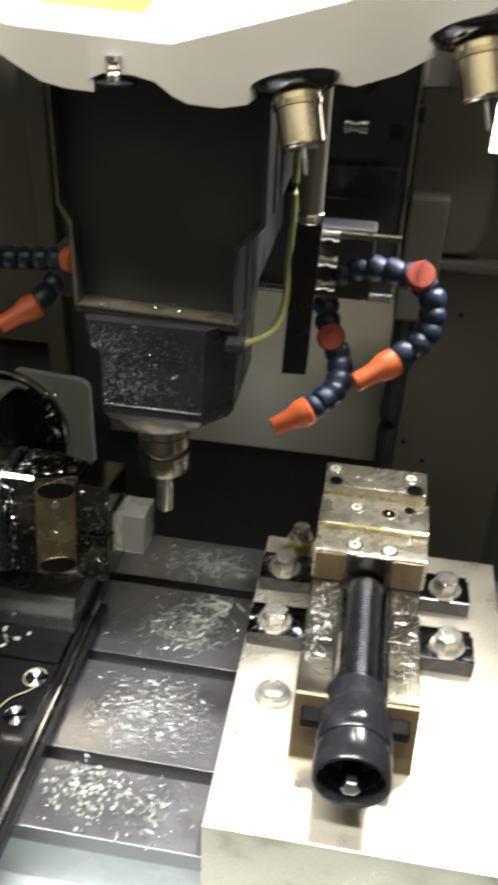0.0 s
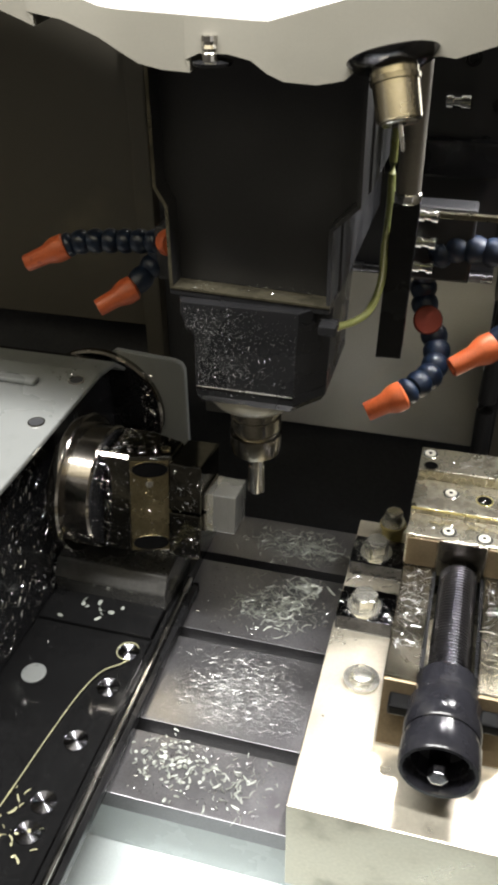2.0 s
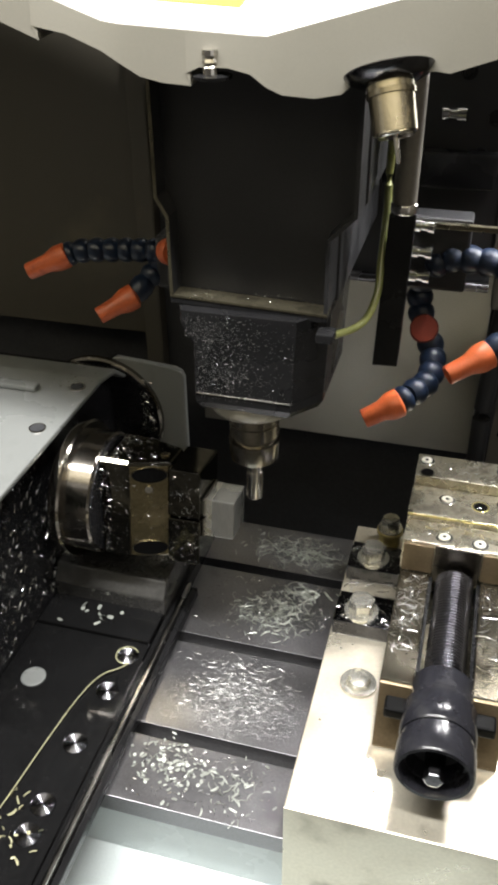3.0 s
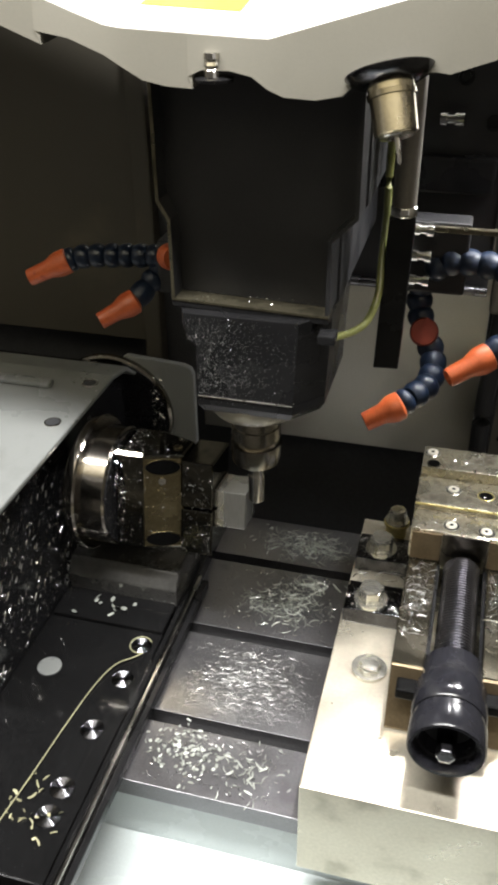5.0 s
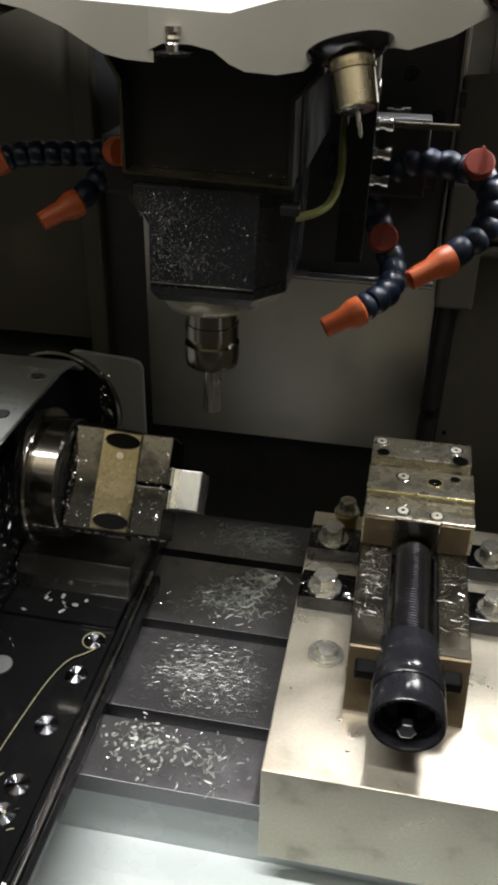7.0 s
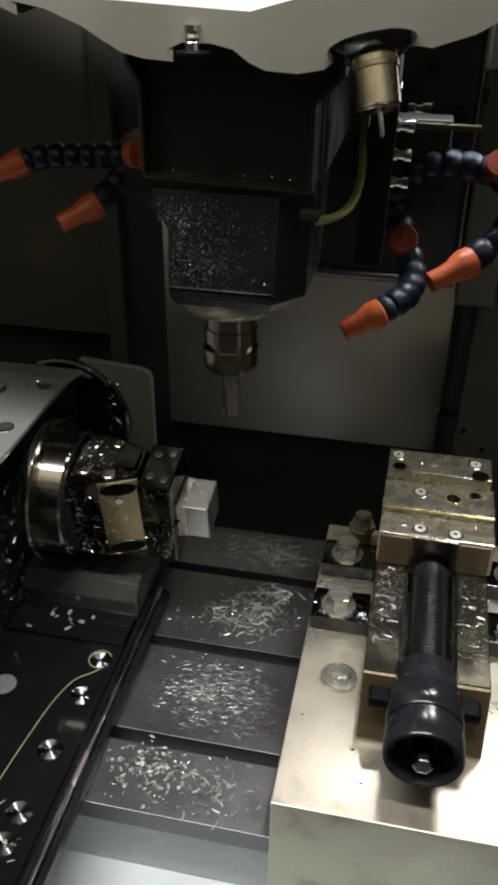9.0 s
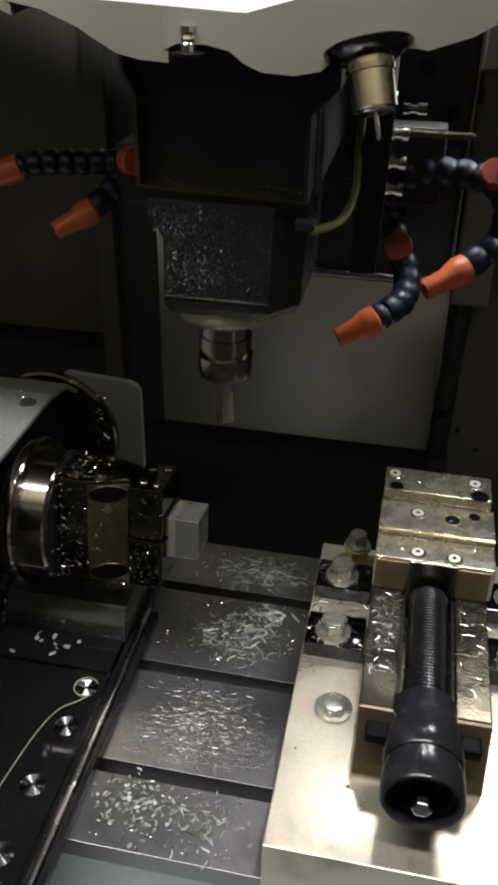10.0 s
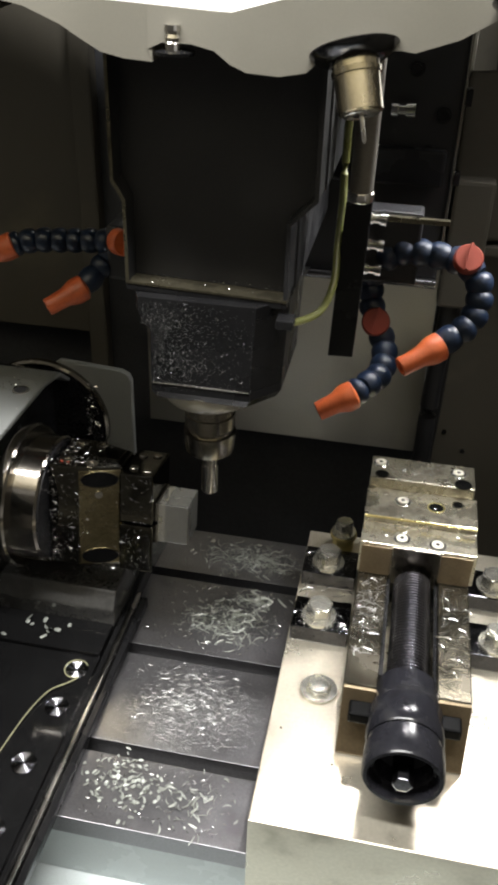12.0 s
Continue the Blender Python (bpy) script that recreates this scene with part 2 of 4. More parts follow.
def slivers(count, place, length, width, flat=0.3, curl=0.5, seed=1):
    """Many thin curled cuttings; place(rng) gives a point, a normal and a direction or None."""
    rng = random.Random(seed)
    verts, faces = [], []
    for _ in range(count):
        p, n, d = place(rng)
        p, n = Vector(p), Vector(n).normalized()
        if d is None:
            d = Vector((rng.uniform(-1, 1), rng.uniform(-1, 1), rng.uniform(-1, 1)))
        d = Vector(d) + Vector((rng.uniform(-.2, .2), rng.uniform(-.2, .2), rng.uniform(-.2, .2)))
        d = (d - n * d.dot(n)).normalized()
        s = n.cross(d)
        tilt = rng.uniform(-flat, flat) * 3
        s2 = (s * math.cos(tilt) + n * math.sin(tilt))
        L, w = length * rng.uniform(0.4, 1.3), width * rng.uniform(0.5, 1.3)
        c = rng.uniform(-curl, curl)
        lift = w * 0.5 * abs(math.sin(tilt)) + 0.0002
        k0 = len(verts)
        for j in range(4):
            u = j / 3 - 0.5
            mid = p + d * (u * L) + s * (c * L * (u * u - 0.1)) + n * (lift + rng.uniform(0, flat) * L * 0.25 * (0.25 - u * u))
            ww = w * (1 - 1.2 * abs(u) * rng.uniform(0.5, 1))
            verts += [mid + s2 * ww / 2, mid - s2 * ww / 2]
        for j in range(3):
            a = k0 + 2 * j
            faces.append((a, a + 1, a + 3, a + 2))
    return verts, faces


def chips(name, count, place, length, width, mat, label, flat=0.3, curl=0.5, seed=1):
    verts, faces = slivers(count, place, length, width, flat, curl, seed)
    me = bpy.data.meshes.new(name)
    me.from_pydata([tuple(v) for v in verts], [], faces)
    me.materials.append(mat)
    return tagged(new(name, me), label, "metal chips", "", "stuff")


ON_TABLE = []      # what rides on the table
AXIS = (0.03, 0.157)   # y and z of the rotary axis

# ---- enclosure ----


def enclosure():
    def wall(name, bm, mat, label):
        return tagged(part(name, bm, mat), label, "wall", "", "structure")
    # back: left panel, centre panel, right panel
    wall("wall_back", block(-0.06, 0.286, 0.30, 0.315, 0.09, 0.70, 0.001), PANEL_GREY, "grey sheet metal back panel of the enclosure")
    # added dark strip where only the dark gap beside the panel shows
    wall("wall_gap", block(-0.1075, -0.0605, 0.303, 0.315, 0.09, 1.71), BLACK, "dark strip standing in for the gap beside the back panel")
    wall("wall_back_left", block(-0.95, -0.134, 0.30, 0.315, 0.207, 1.71, 0.001), PANEL, "beige sheet metal back panel, dull")
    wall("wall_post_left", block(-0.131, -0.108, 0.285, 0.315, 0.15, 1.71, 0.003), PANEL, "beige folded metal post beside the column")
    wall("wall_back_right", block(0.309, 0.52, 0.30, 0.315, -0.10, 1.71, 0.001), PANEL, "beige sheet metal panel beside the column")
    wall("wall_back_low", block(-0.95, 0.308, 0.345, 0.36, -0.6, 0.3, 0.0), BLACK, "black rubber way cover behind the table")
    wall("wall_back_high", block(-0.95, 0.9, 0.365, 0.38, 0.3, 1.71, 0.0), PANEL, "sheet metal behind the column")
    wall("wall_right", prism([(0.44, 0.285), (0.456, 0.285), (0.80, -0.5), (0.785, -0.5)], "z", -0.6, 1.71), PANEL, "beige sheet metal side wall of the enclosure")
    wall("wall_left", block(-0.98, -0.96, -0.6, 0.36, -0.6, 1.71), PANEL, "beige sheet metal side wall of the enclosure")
    tagged(part("ceiling", block(-0.98, 0.9, -0.55, 0.38, 1.72, 1.74), PANEL), "sheet metal roof of the machine enclosure", "ceiling", "", "structure")
    tagged(part("floor", block(-0.98, 0.9, -0.62, 0.38, -0.62, -0.60), BLACK), "dark sheet metal chip tray under the table", "floor", "", "structure")
    # hall behind the open door
    wall("wall_hall", block(-2.5, 2.5, -2.52, -2.5, -1.2, 2.0), HALL, "grey hall wall behind the open door")
    # unseen; added so the tilted polished fixture mirrors something bright
    wall("wall_front_top", block(-0.98, 0.9, -0.60, -0.56, 0.77, 1.71), PANEL_LIGHT, "unseen cream panel over the open door, added to be mirrored")
    wall("wall_front", block(-0.98, 0.9, -0.60, -0.55, -1.2, -0.05), PANEL, "beige sheet metal sill under the open door")
    tagged(part("floor_hall", block(-2.5, 2.5, -2.5, -0.62, -1.22, -1.2), HALL), "grey concrete hall floor", "floor", "", "structure")
    # black strip and bracket beside the back panel
    post = thing("cable_channel", "black rubber cable channel on the back panel", "cable channel")
    part("channel", prism([(0.284, 0.06), (0.308, 0.06), (0.312, 0.30), (0.290, 0.30)], "y", 0.290, 0.299, 0.002), HEAD_BLACK, post)
    part("hose", tube([(0.300, 0.279, 0.312), (0.297, 0.279, 0.24), (0.2945, 0.279, 0.17), (0.2955, 0.279, 0.085)], 0.0105, 16), HEAD_BLACK, post, "black rubber hose", smooth=True)
    part("boot", turned([(0, 0.0135), (0.010, 0.0135), (0.016, 0.0110)], (0.2955, 0.279, 0.079), (0, 0, 1), 20), HEAD_BLACK, post, smooth=True)
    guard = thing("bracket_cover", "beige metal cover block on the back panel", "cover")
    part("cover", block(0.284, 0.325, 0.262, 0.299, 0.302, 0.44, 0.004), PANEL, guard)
    for x, z in ((0.319, 0.125), (0.345, 0.10), (0.36, 0.30)):
        screw = thing("wall_screw", "small dark screw in the side panel", "screw", "wall screws")
        part("screw", turned([(0, 0.003), (0.0015, 0.003), (0.002, 0.002)], (x, 0.3, z), (0, -1, 0), 10), BLACK_OXIDE, screw)
    lamp = thing("light_box", "white glowing work light on the side wall", "lamp")
    part("lamp_housing", block(0.345, 0.462, 0.206, 0.226, 0.500, 0.604, 0.003), PANEL, lamp)
    part("diffuser", block(0.347, 0.460, 0.199, 0.2055, 0.502, 0.602, 0.002), GLOW, lamp, "white glowing diffuser")
    # made-up glowing panel that goes with the added fill
    lamp = thing("light_box", "small white glowing fill light, added unseen under the turret", "lamp")
    part("lamp_housing", block(0.192, 0.268, 0.112, 0.168, 0.6332, 0.6362, 0.001), PANEL, lamp)
    part("diffuser", block(0.194, 0.266, 0.114, 0.166, 0.6302, 0.6330, 0.001), GLOW, lamp, "white glowing diffuser")
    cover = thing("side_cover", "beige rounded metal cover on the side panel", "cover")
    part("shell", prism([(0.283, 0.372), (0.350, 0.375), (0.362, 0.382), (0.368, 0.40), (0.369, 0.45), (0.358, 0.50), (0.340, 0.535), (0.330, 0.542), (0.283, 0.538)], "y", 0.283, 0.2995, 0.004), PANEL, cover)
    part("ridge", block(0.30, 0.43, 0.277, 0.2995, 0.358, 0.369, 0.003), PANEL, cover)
    # column with dark front plate on which the head slides
    column = thing("machine_column", "black machine column behind the spindle head", "machine column")
    part("front_plate", block(-0.02, 0.278, 0.24, 0.30, 0.338, 0.98, 0.004), HEAD_BLACK, column)
    part("lower_edge", turned([(0, 0.0052), (0.298, 0.0052)], (-0.02, 0.234, 0.339), (1, 0, 0), 20), DARK_STEEL, column, "rounded dark lower edge", smooth=True)
    part("guide_rail", block(0.16, 0.27, 0.225, 0.2395, 0.44, 0.475, 0.003), BLACK_OXIDE, column)
    part("fitting", turned([(0, 0.0065), (0.006, 0.0065), (0.0065, 0.0045), (0.013, 0.0045), (0.0135, 0.0068), (0.022, 0.0068)], (0.214, 0.215, 0.512), (1, -0.15, 0.05), 12), BRIGHT_STEEL, column, "chrome hose fitting", smooth=True)
    for x, z in ((0.252, 0.470), (0.225, 0.448), (0.262, 0.505), (0.232, 0.545)):
        part("plate_bolt", turned([(0, 0.0075), (0.003, 0.0072), (0.0034, 0.0045), (0.0018, 0.0042)], (x, 0.2398, z), (0, -1, 0), 18), BLACK_OXIDE, column, smooth=True)
    part("edge_strip", block(0.2783, 0.2797, 0.2362, 0.2412, 0.36, 0.70, 0.0004), TUBE_STEEL, column, "bare metal edge strip")
    part("hinge", block(0.2800, 0.2860, 0.235, 0.25, 0.441, 0.453, 0.001), BLACK_OXIDE, column)
    part("hinge", block(0.2800, 0.286, 0.235, 0.25, 0.515, 0.53, 0.001), BLACK_OXIDE, column)


def sized(rows, k):
    return [(d * k * 0.9, r * k) for d, r in rows]


def turret():
    """The tool turret cover, its edge scalloped round the tool pockets."""
    t = thing("tool_turret", "cream painted tool turret cover with scalloped edge", "tool turret")
    # outer ends run on unseen, drawn out to shade the back wall
    low = [(-0.62, 0.84), (-0.30, 0.70), (-0.13, 0.645), (-0.06, 0.623), (-0.024, 0.609), (-0.028, 0.617), (-0.005, 0.613), (0.018, 0.604), (0.030, 0.597), (0.043, 0.590), (0.058, 0.587),
           (0.076, 0.586), (0.073, 0.593), (0.082, 0.597), (0.100, 0.597), (0.114, 0.594), (0.124, 0.587), (0.134, 0.583), (0.154, 0.582), (0.170, 0.585), (0.178, 0.592),
           (0.200, 0.597), (0.224, 0.600), (0.232, 0.599), (0.256, 0.607), (0.275, 0.618), (0.285, 0.632), (0.33, 0.66), (0.42, 0.73), (0.60, 0.84)]
    bm = bmesh.new()
    crest = [(-0.62, 0.86), (-0.006, 0.6290), (0.0215, 0.6195), (0.1230, 0.6145), (0.224, 0.6420), (0.60, 0.86)]   # upper edge of the lip
    top = [(x, float(np.interp(x, [c[0] for c in crest], [c[1] for c in crest]))) for x, z in low]
    f0 = [bm.verts.new((x, -0.0898, z)) for x, z in low]
    f3 = [bm.verts.new((x, 0.17, z + 0.02)) for x, z in low]
    for i in range(len(low) - 1):
        bm.faces.new((f3[i], f3[i + 1], f0[i + 1], f0[i]))
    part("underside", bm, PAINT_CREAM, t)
    bm = bmesh.new()
    rows = [[bm.verts.new((x, y, z + lift)) for x, z in crest] for y, lift in ((-0.0866, 0.0002), (0.17, 0.052), (0.17, 0.047), (-0.0866, -0.0040))]
    for a, b in zip(rows, rows[1:] + rows[:1]):
        for i in range(len(crest) - 1):
            bm.faces.new((a[i], a[i + 1], b[i + 1], b[i]))
    for k in (0, -1):
        bm.faces.new([r[k] for r in rows])
    part("top_plate", bm, PAINT_LIT_TOP, t, "top plate, whitened for the lamp light on it")
    bm = bmesh.new()
    g = [[bm.verts.new((v[0], y, v[1])) for v in o] for o, y in ((low, -0.0935), ([(x, max(z + 0.002, tz)) for (x, z), (_, tz) in zip(low, top)], -0.0905), ([(x, max(z + 0.002, tz) - 0.001) for (x, z), (_, tz) in zip(low, top)], -0.0868), ([(x, z + 0.0005) for x, z in low], -0.0895))]
    for a, b in zip(g, g[1:] + g[:1]):
        for i in range(len(low) - 1):
            bm.faces.new((a[i], a[i + 1], b[i + 1], b[i]))
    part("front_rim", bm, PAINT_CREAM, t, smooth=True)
    # unseen block added above the cover to keep lamp light off the back wall
    part("shade_block", block(-0.58, 0.40, 0.12, 0.22, 0.86, 1.28, 0.02), PAINT_CREAM, t, "added unseen block that shades the back wall")
    part("warning_label", prism([(0.026, 0.042), (0.094, 0.042), (0.094, 0.085), (0.026, 0.085)], "z", 0.0006, 0.0012), LABEL, t, "yellow-green paper label").matrix_world = pose(0.0, -0.0866, 0.6205, 11.4, 2.8, 0)
    # tool holders in their pockets
    for x, y, z in ((0.198, -0.0945, 0.596), (0.296, -0.105, 0.630)):
        h = thing("tool_holder", "steel tool holder with a drill, hanging in the turret", "tool holder", "turret tool holders")
        ax, top, k = Vector((-0.23, 0.36, 0.90)).normalized(), Vector((x, y, z)), 0.88   # leans out of the turret

        def low_by(d):
            return top - ax * (d * k * 0.9)
        part("flange", turned(sized([(0, 0.0185), (0.0015, 0.0215), (0.004, 0.0265), (0.0085, 0.0300), (0.0092, 0.0300), (0.0072, 0.0260), (0.0045, 0.0185)], k), low_by(0.0045), ax, 40), CLAMP_STEEL, h, "dark steel flange", smooth=True)
        part("collet_nut", turned(sized([(0, 0.0128), (0.0015, 0.0150), (0.027, 0.0154), (0.0275, 0.0166), (0.031, 0.0168), (0.0315, 0.0158), (0.040, 0.0158)], k), low_by(0.041), ax, 40), NUT_STEEL, h, smooth=True)
        part("nut_face", turned(sized([(0, 0.0045), (0, 0.0118), (0.0010, 0.0128), (0.0014, 0.0045)], k), low_by(0.0422), ax, 32, closed=False), BRIGHT_STEEL, h)
        part("collet", turned(sized([(0, 0.0046), (0.0010, 0.0050)], k), low_by(0.0420), ax, 20), BLACK_OXIDE, h)
        part("drill", turned(sized([(0, 0.0004), (0.002, 0.0016), (0.024, 0.0016)], k), low_by(0.062), ax, 12), STEEL, h, smooth=True)
    b = thing("turret_bolt", "bright threaded bolt on the turret cover", "bolt")
    part("shank", turned([(0, 0.005), (0.004, 0.0052), (0.005, 0.0045), (0.007, 0.0052), (0.009, 0.0045), (0.011, 0.0052), (0.014, 0.005)], (0.0886, -0.092, 0.593), (0, 0, 1), 16), BRIGHT_STEEL, b)
    part("washer", turned([(0, 0.012), (0.002, 0.0125), (0.003, 0.008)], (0.0886, -0.088, 0.590), (0, 0, 1), 24), BLACK_OXIDE, b)


# ---- spindle head ----


def loc_line(head, points, nozzle_from, nozzle_to, radius=0.0108):
    """A jointed coolant hose: ball segments along a line, ended by a conical nozzle."""
    line = spline([Vector(p) for p in points], 12)
    step, run, last = radius * 1.2, 0.0, line[0]
    centres = [line[0]]
    for p in line[1:]:
        run += (p - last).length
        last = p
        if run >= step:
            centres.append(p)
            run = 0.0
    for a, b in zip(centres, centres[1:] + [Vector(nozzle_from)]):
        way = (b - a)
        if way.length < 0.003:
            continue
        L = way.length
        part("hose_segment", turned([(-0.15 * L, radius * 0.6), (0.05 * L, radius * 0.91), (0.28 * L, radius * 1.04), (0.6 * L, radius * 1.04), (0.85 * L, radius * 0.92), (1.0 * L, radius * 0.80)], a, way, 16), BLUE, head, smooth=True)
    a, b = Vector(nozzle_from), Vector(nozzle_to)
    L = (b - a).length
    part("nozzle", turned([(-0.12 * L, radius * 0.8), (-0.05 * L, radius * 1.1), (0.18 * L, radius * 1.12), (0.30 * L, radius * 1.02), (0.48 * L, radius * 0.80), (0.97 * L, radius * 0.74), (L, radius * 0.70), (L, radius * 0.52), (0.6 * L, radius * 0.46)], a, b - a, 20), ORANGE, head, "orange plastic coolant nozzle", smooth=True)


def knob(head, at, way, r=0.0115, mat=None):
    bm = turned([(0, r * 0.9), (0.003, r), (0.010, r), (0.012, r * 0.9)], at, way, 24)
    q = Vector(way).normalized().to_track_quat("Z", "Y").to_matrix().to_4x4()
    b2 = bmesh.new()
    bmesh.ops.create_cube(b2, size=1, matrix=Matrix.Translation(at) @ q @ Matrix.Translation((0, 0, 0.0135)) @ pose(0, 0, 0, 0, 0, 80) @ Matrix.Diagonal((r * 1.9, 0.0022, 0.005, 1)))
    part("valve_knob", merge(bm, b2), mat or RED_ORANGE, head, "red-orange plastic coolant valve knob", smooth=True)


def spindle_head():
    h = thing("spindle_head", "black milling spindle head carrying tool and coolant hoses", "spindle head")
    # upper cover: recessed front panel between two side flanges and a ledge
    inner = [(0.041, 0.4274), (0.158, 0.4237), (0.158, 0.481), (0.176, 0.499), (0.176, 0.616), (0.033, 0.616), (0.033, 0.503), (0.041, 0.488)]
    part("front_panel", prism(inner, "y", -0.036, -0.020), HEAD_BLACK, h)
    body = [(0.036, 0.424), (0.163, 0.420), (0.163, 0.480), (0.181, 0.498), (0.181, 0.616), (0.028, 0.616), (0.028, 0.500), (0.036, 0.487)]
    part("cover", prism(body, "y", -0.0195, 0.19, 0.002), HEAD_BLACK, h)
    left = [(0.0385, 0.4275), (0.041, 0.4275), (0.041, 0.4885), (0.033, 0.502), (0.033, 0.616), (0.0305, 0.616), (0.0305, 0.501), (0.0385, 0.4875)]
    part("side_flange", prism(left, "y", -0.0532, -0.0198), HEAD_BLACK, h)
    right = [(0.158, 0.424), (0.161, 0.424), (0.161, 0.4795), (0.179, 0.4975), (0.179, 0.616), (0.176, 0.616), (0.176, 0.4985), (0.158, 0.4805)]
    part("side_flange", prism(right, "y", -0.0532, -0.0198), HEAD_BLACK, h)
    # thin bright strip draws the light caught by the left flange edge
    part("flange_glint", prism(left, "y", -0.0546, -0.0534), LEDGE_STEEL, h, "bright strip drawing the lit flange edge")
    ledge = bmesh.new()
    pts = [(0.0385, 0.4273), (0.161, 0.4235)]
    vs = []
    for dz in (0.0, -0.0016):
        for x, z in pts:
            for y in (-0.0545, -0.0365):
                vs.append(ledge.verts.new((x, y, z + dz)))
    for f in ((0, 1, 3, 2), (4, 6, 7, 5), (0, 2, 6, 4), (1, 5, 7, 3), (0, 4, 5, 1), (2, 3, 7, 6)):
        ledge.faces.new([vs[i] for i in f])
    part("ledge", soften(ledge, 0.0005), LEDGE_STEEL, h, "bare metal ledge")
    part("ledge_lip", prism([(0.0385, 0.4255), (0.161, 0.4217), (0.161, 0.4170), (0.0385, 0.4205)], "y", -0.0540, -0.0200, 0.0006), BLACK_OXIDE, h)
    # lower housing, narrowing to the nose
    up = [(0.050, -0.0634), (0.140, -0.0634), (0.161, -0.0385), (0.161, 0.05), (0.042, 0.06), (0.046, -0.055)]
    mid = [(0.0595, -0.0634), (0.139, -0.0634), (0.160, -0.038), (0.160, 0.05), (0.052, 0.05), (0.0575, -0.058)]
    bot = [(0.0588, -0.0634), (0.137, -0.0634), (0.158, -0.038), (0.158, 0.05), (0.052, 0.05), (0.0565, -0.058)]
    end = [(0.0625, -0.0600), (0.134, -0.0600), (0.154, -0.036), (0.154, 0.045), (0.056, 0.045), (0.060, -0.055)]
    levels = [(up, 0.4195), (up, 0.408), (mid, 0.392), (bot, 0.3495)]
    bm = bmesh.new()
    rings = [[bm.verts.new((x, y, z)) for x, y in o] for o, z in levels]
    for a, b in zip(rings, rings[1:]):
        for i in range(6):
            bm.faces.new((a[i], a[(i + 1) % 6], b[(i + 1) % 6], b[i]))
    bm.faces.new(rings[0])
    bm.faces.new(list(reversed(rings[-1])))
    part("lower_housing", soften(bm, 0.0015), BLACK_OXIDE, h)
    bm = bmesh.new()
    rings = [[bm.verts.new((x, y, z)) for x, y in o] for o, z in ((bot, 0.3488), (bot, 0.341), (end, 0.334))]
    for a, b in zip(rings, rings[1:]):
        for i in range(6):
            bm.faces.new((a[i], a[(i + 1) % 6], b[(i + 1) % 6], b[i]))
    bm.faces.new(rings[0])
    bm.faces.new(list(reversed(rings[-1])))
    # thin bright strip between lower housing and nose cover
    part("bright_edge", block(0.0592, 0.1366, -0.0643, -0.0635, 0.3485, 0.3495, 0.0003), STEEL, h, "thin bright edge strip")
    part("nose_cover", soften(bm, 0.001), BLACK_OXIDE, h)
    c = (0.0962, -0.0211)
    part("nose_ring", turned([(0, 0.0275), (0.004, 0.0365), (0.009, 0.0395), (0.018, 0.0395)], (*c, 0.3175), (0, 0, 1), 48), CREAM_RING, h, smooth=True)
    part("tool_holder", turned([(0, 0.0085), (0.0006, 0.0195), (0.002, 0.0214), (0.009, 0.0225), (0.0205, 0.0225), (0.021, 0.0185), (0.026, 0.0185), (0.0265, 0.0217), (0.038, 0.0217), (0.0385, 0.0205), (0.053, 0.0205)], (*c, 0.2655), (0, 0, 1), 48), HOLDER_STEEL, h, "turned steel tool holder", smooth=True)
    # end mill: shank and fluted body
    part("shank", turned([(0, 0.0068), (0.018, 0.0068)], (*c, 0.249), (0, 0, 1), 24), STEEL, h, smooth=True)
    bm = bmesh.new()
    rings = []
    for i in range(17):
        z, tw = 0.2222 + 0.028 * i / 16, 0.55 * i / 16
        rings.append([bm.verts.new((c[0] + rr * math.cos(a + tw), c[1] + rr * math.sin(a + tw), z)) for k in range(24) for a in [2 * math.pi * k / 24] for rr in [0.0076 - (0.0004 if k % 6 in (2, 3) else 0)]])
    for a, b in zip(rings, rings[1:]):
        for k in range(24):
            bm.faces.new((a[k], a[(k + 1) % 24], b[(k + 1) % 24], b[k]))
    bm.faces.new(list(reversed(rings[0])))
    bm.faces.new(rings[-1])
    part("end_mill", bm, BRIGHT_STEEL, h, "bright fluted end mill", smooth=True)
    # bar and cylinder beside the cover
    part("flat_bar", prism([(0.188, 0.345), (0.209, 0.346), (0.2125, 0.478), (0.192, 0.477)], "y", 0.025, 0.035, 0.001), BLACK_OXIDE, h)
    part("air_cylinder", turned([(0, 0.0098), (0.004, 0.0103), (0.005, 0.0092), (0.11, 0.0092)], (0.2025, 0.03, 0.479), (0, 0, 1), 24), TUBE_STEEL, h, smooth=True)
    part("cylinder_cap", turned([(0, 0.0098), (0.001, 0.0106), (0.007, 0.0106), (0.008, 0.0098)], (0.2025, 0.03, 0.4775), (0, 0, 1), 24), BRIGHT_STEEL, h, smooth=True)
    part("oil_tube", tube([(0.188, 0.045, 0.60), (0.187, 0.05, 0.501), (0.188, 0.045, 0.472), (0.188, 0.03, 0.44), (0.189, 0.015, 0.417), (0.184, 0.0, 0.401), (0.175, -0.015, 0.396), (0.16, -0.03, 0.395)], 0.0032), YELLOW, h, "yellow-green plastic oil tube", smooth=True)
    part("tube_fitting", block(0.155, 0.168, -0.066, -0.050, 0.406, 0.413, 0.001), BLACK_OXIDE, h)
    # coolant manifold on the side
    part("manifold", block(0.182, 0.255, 0.135, 0.165, 0.372, 0.44, 0.003), HEAD_BLACK, h)
    part("manifold_bar", block(0.212, 0.278, 0.128, 0.1345, 0.433, 0.438, 0.001), LEDGE_STEEL, h)
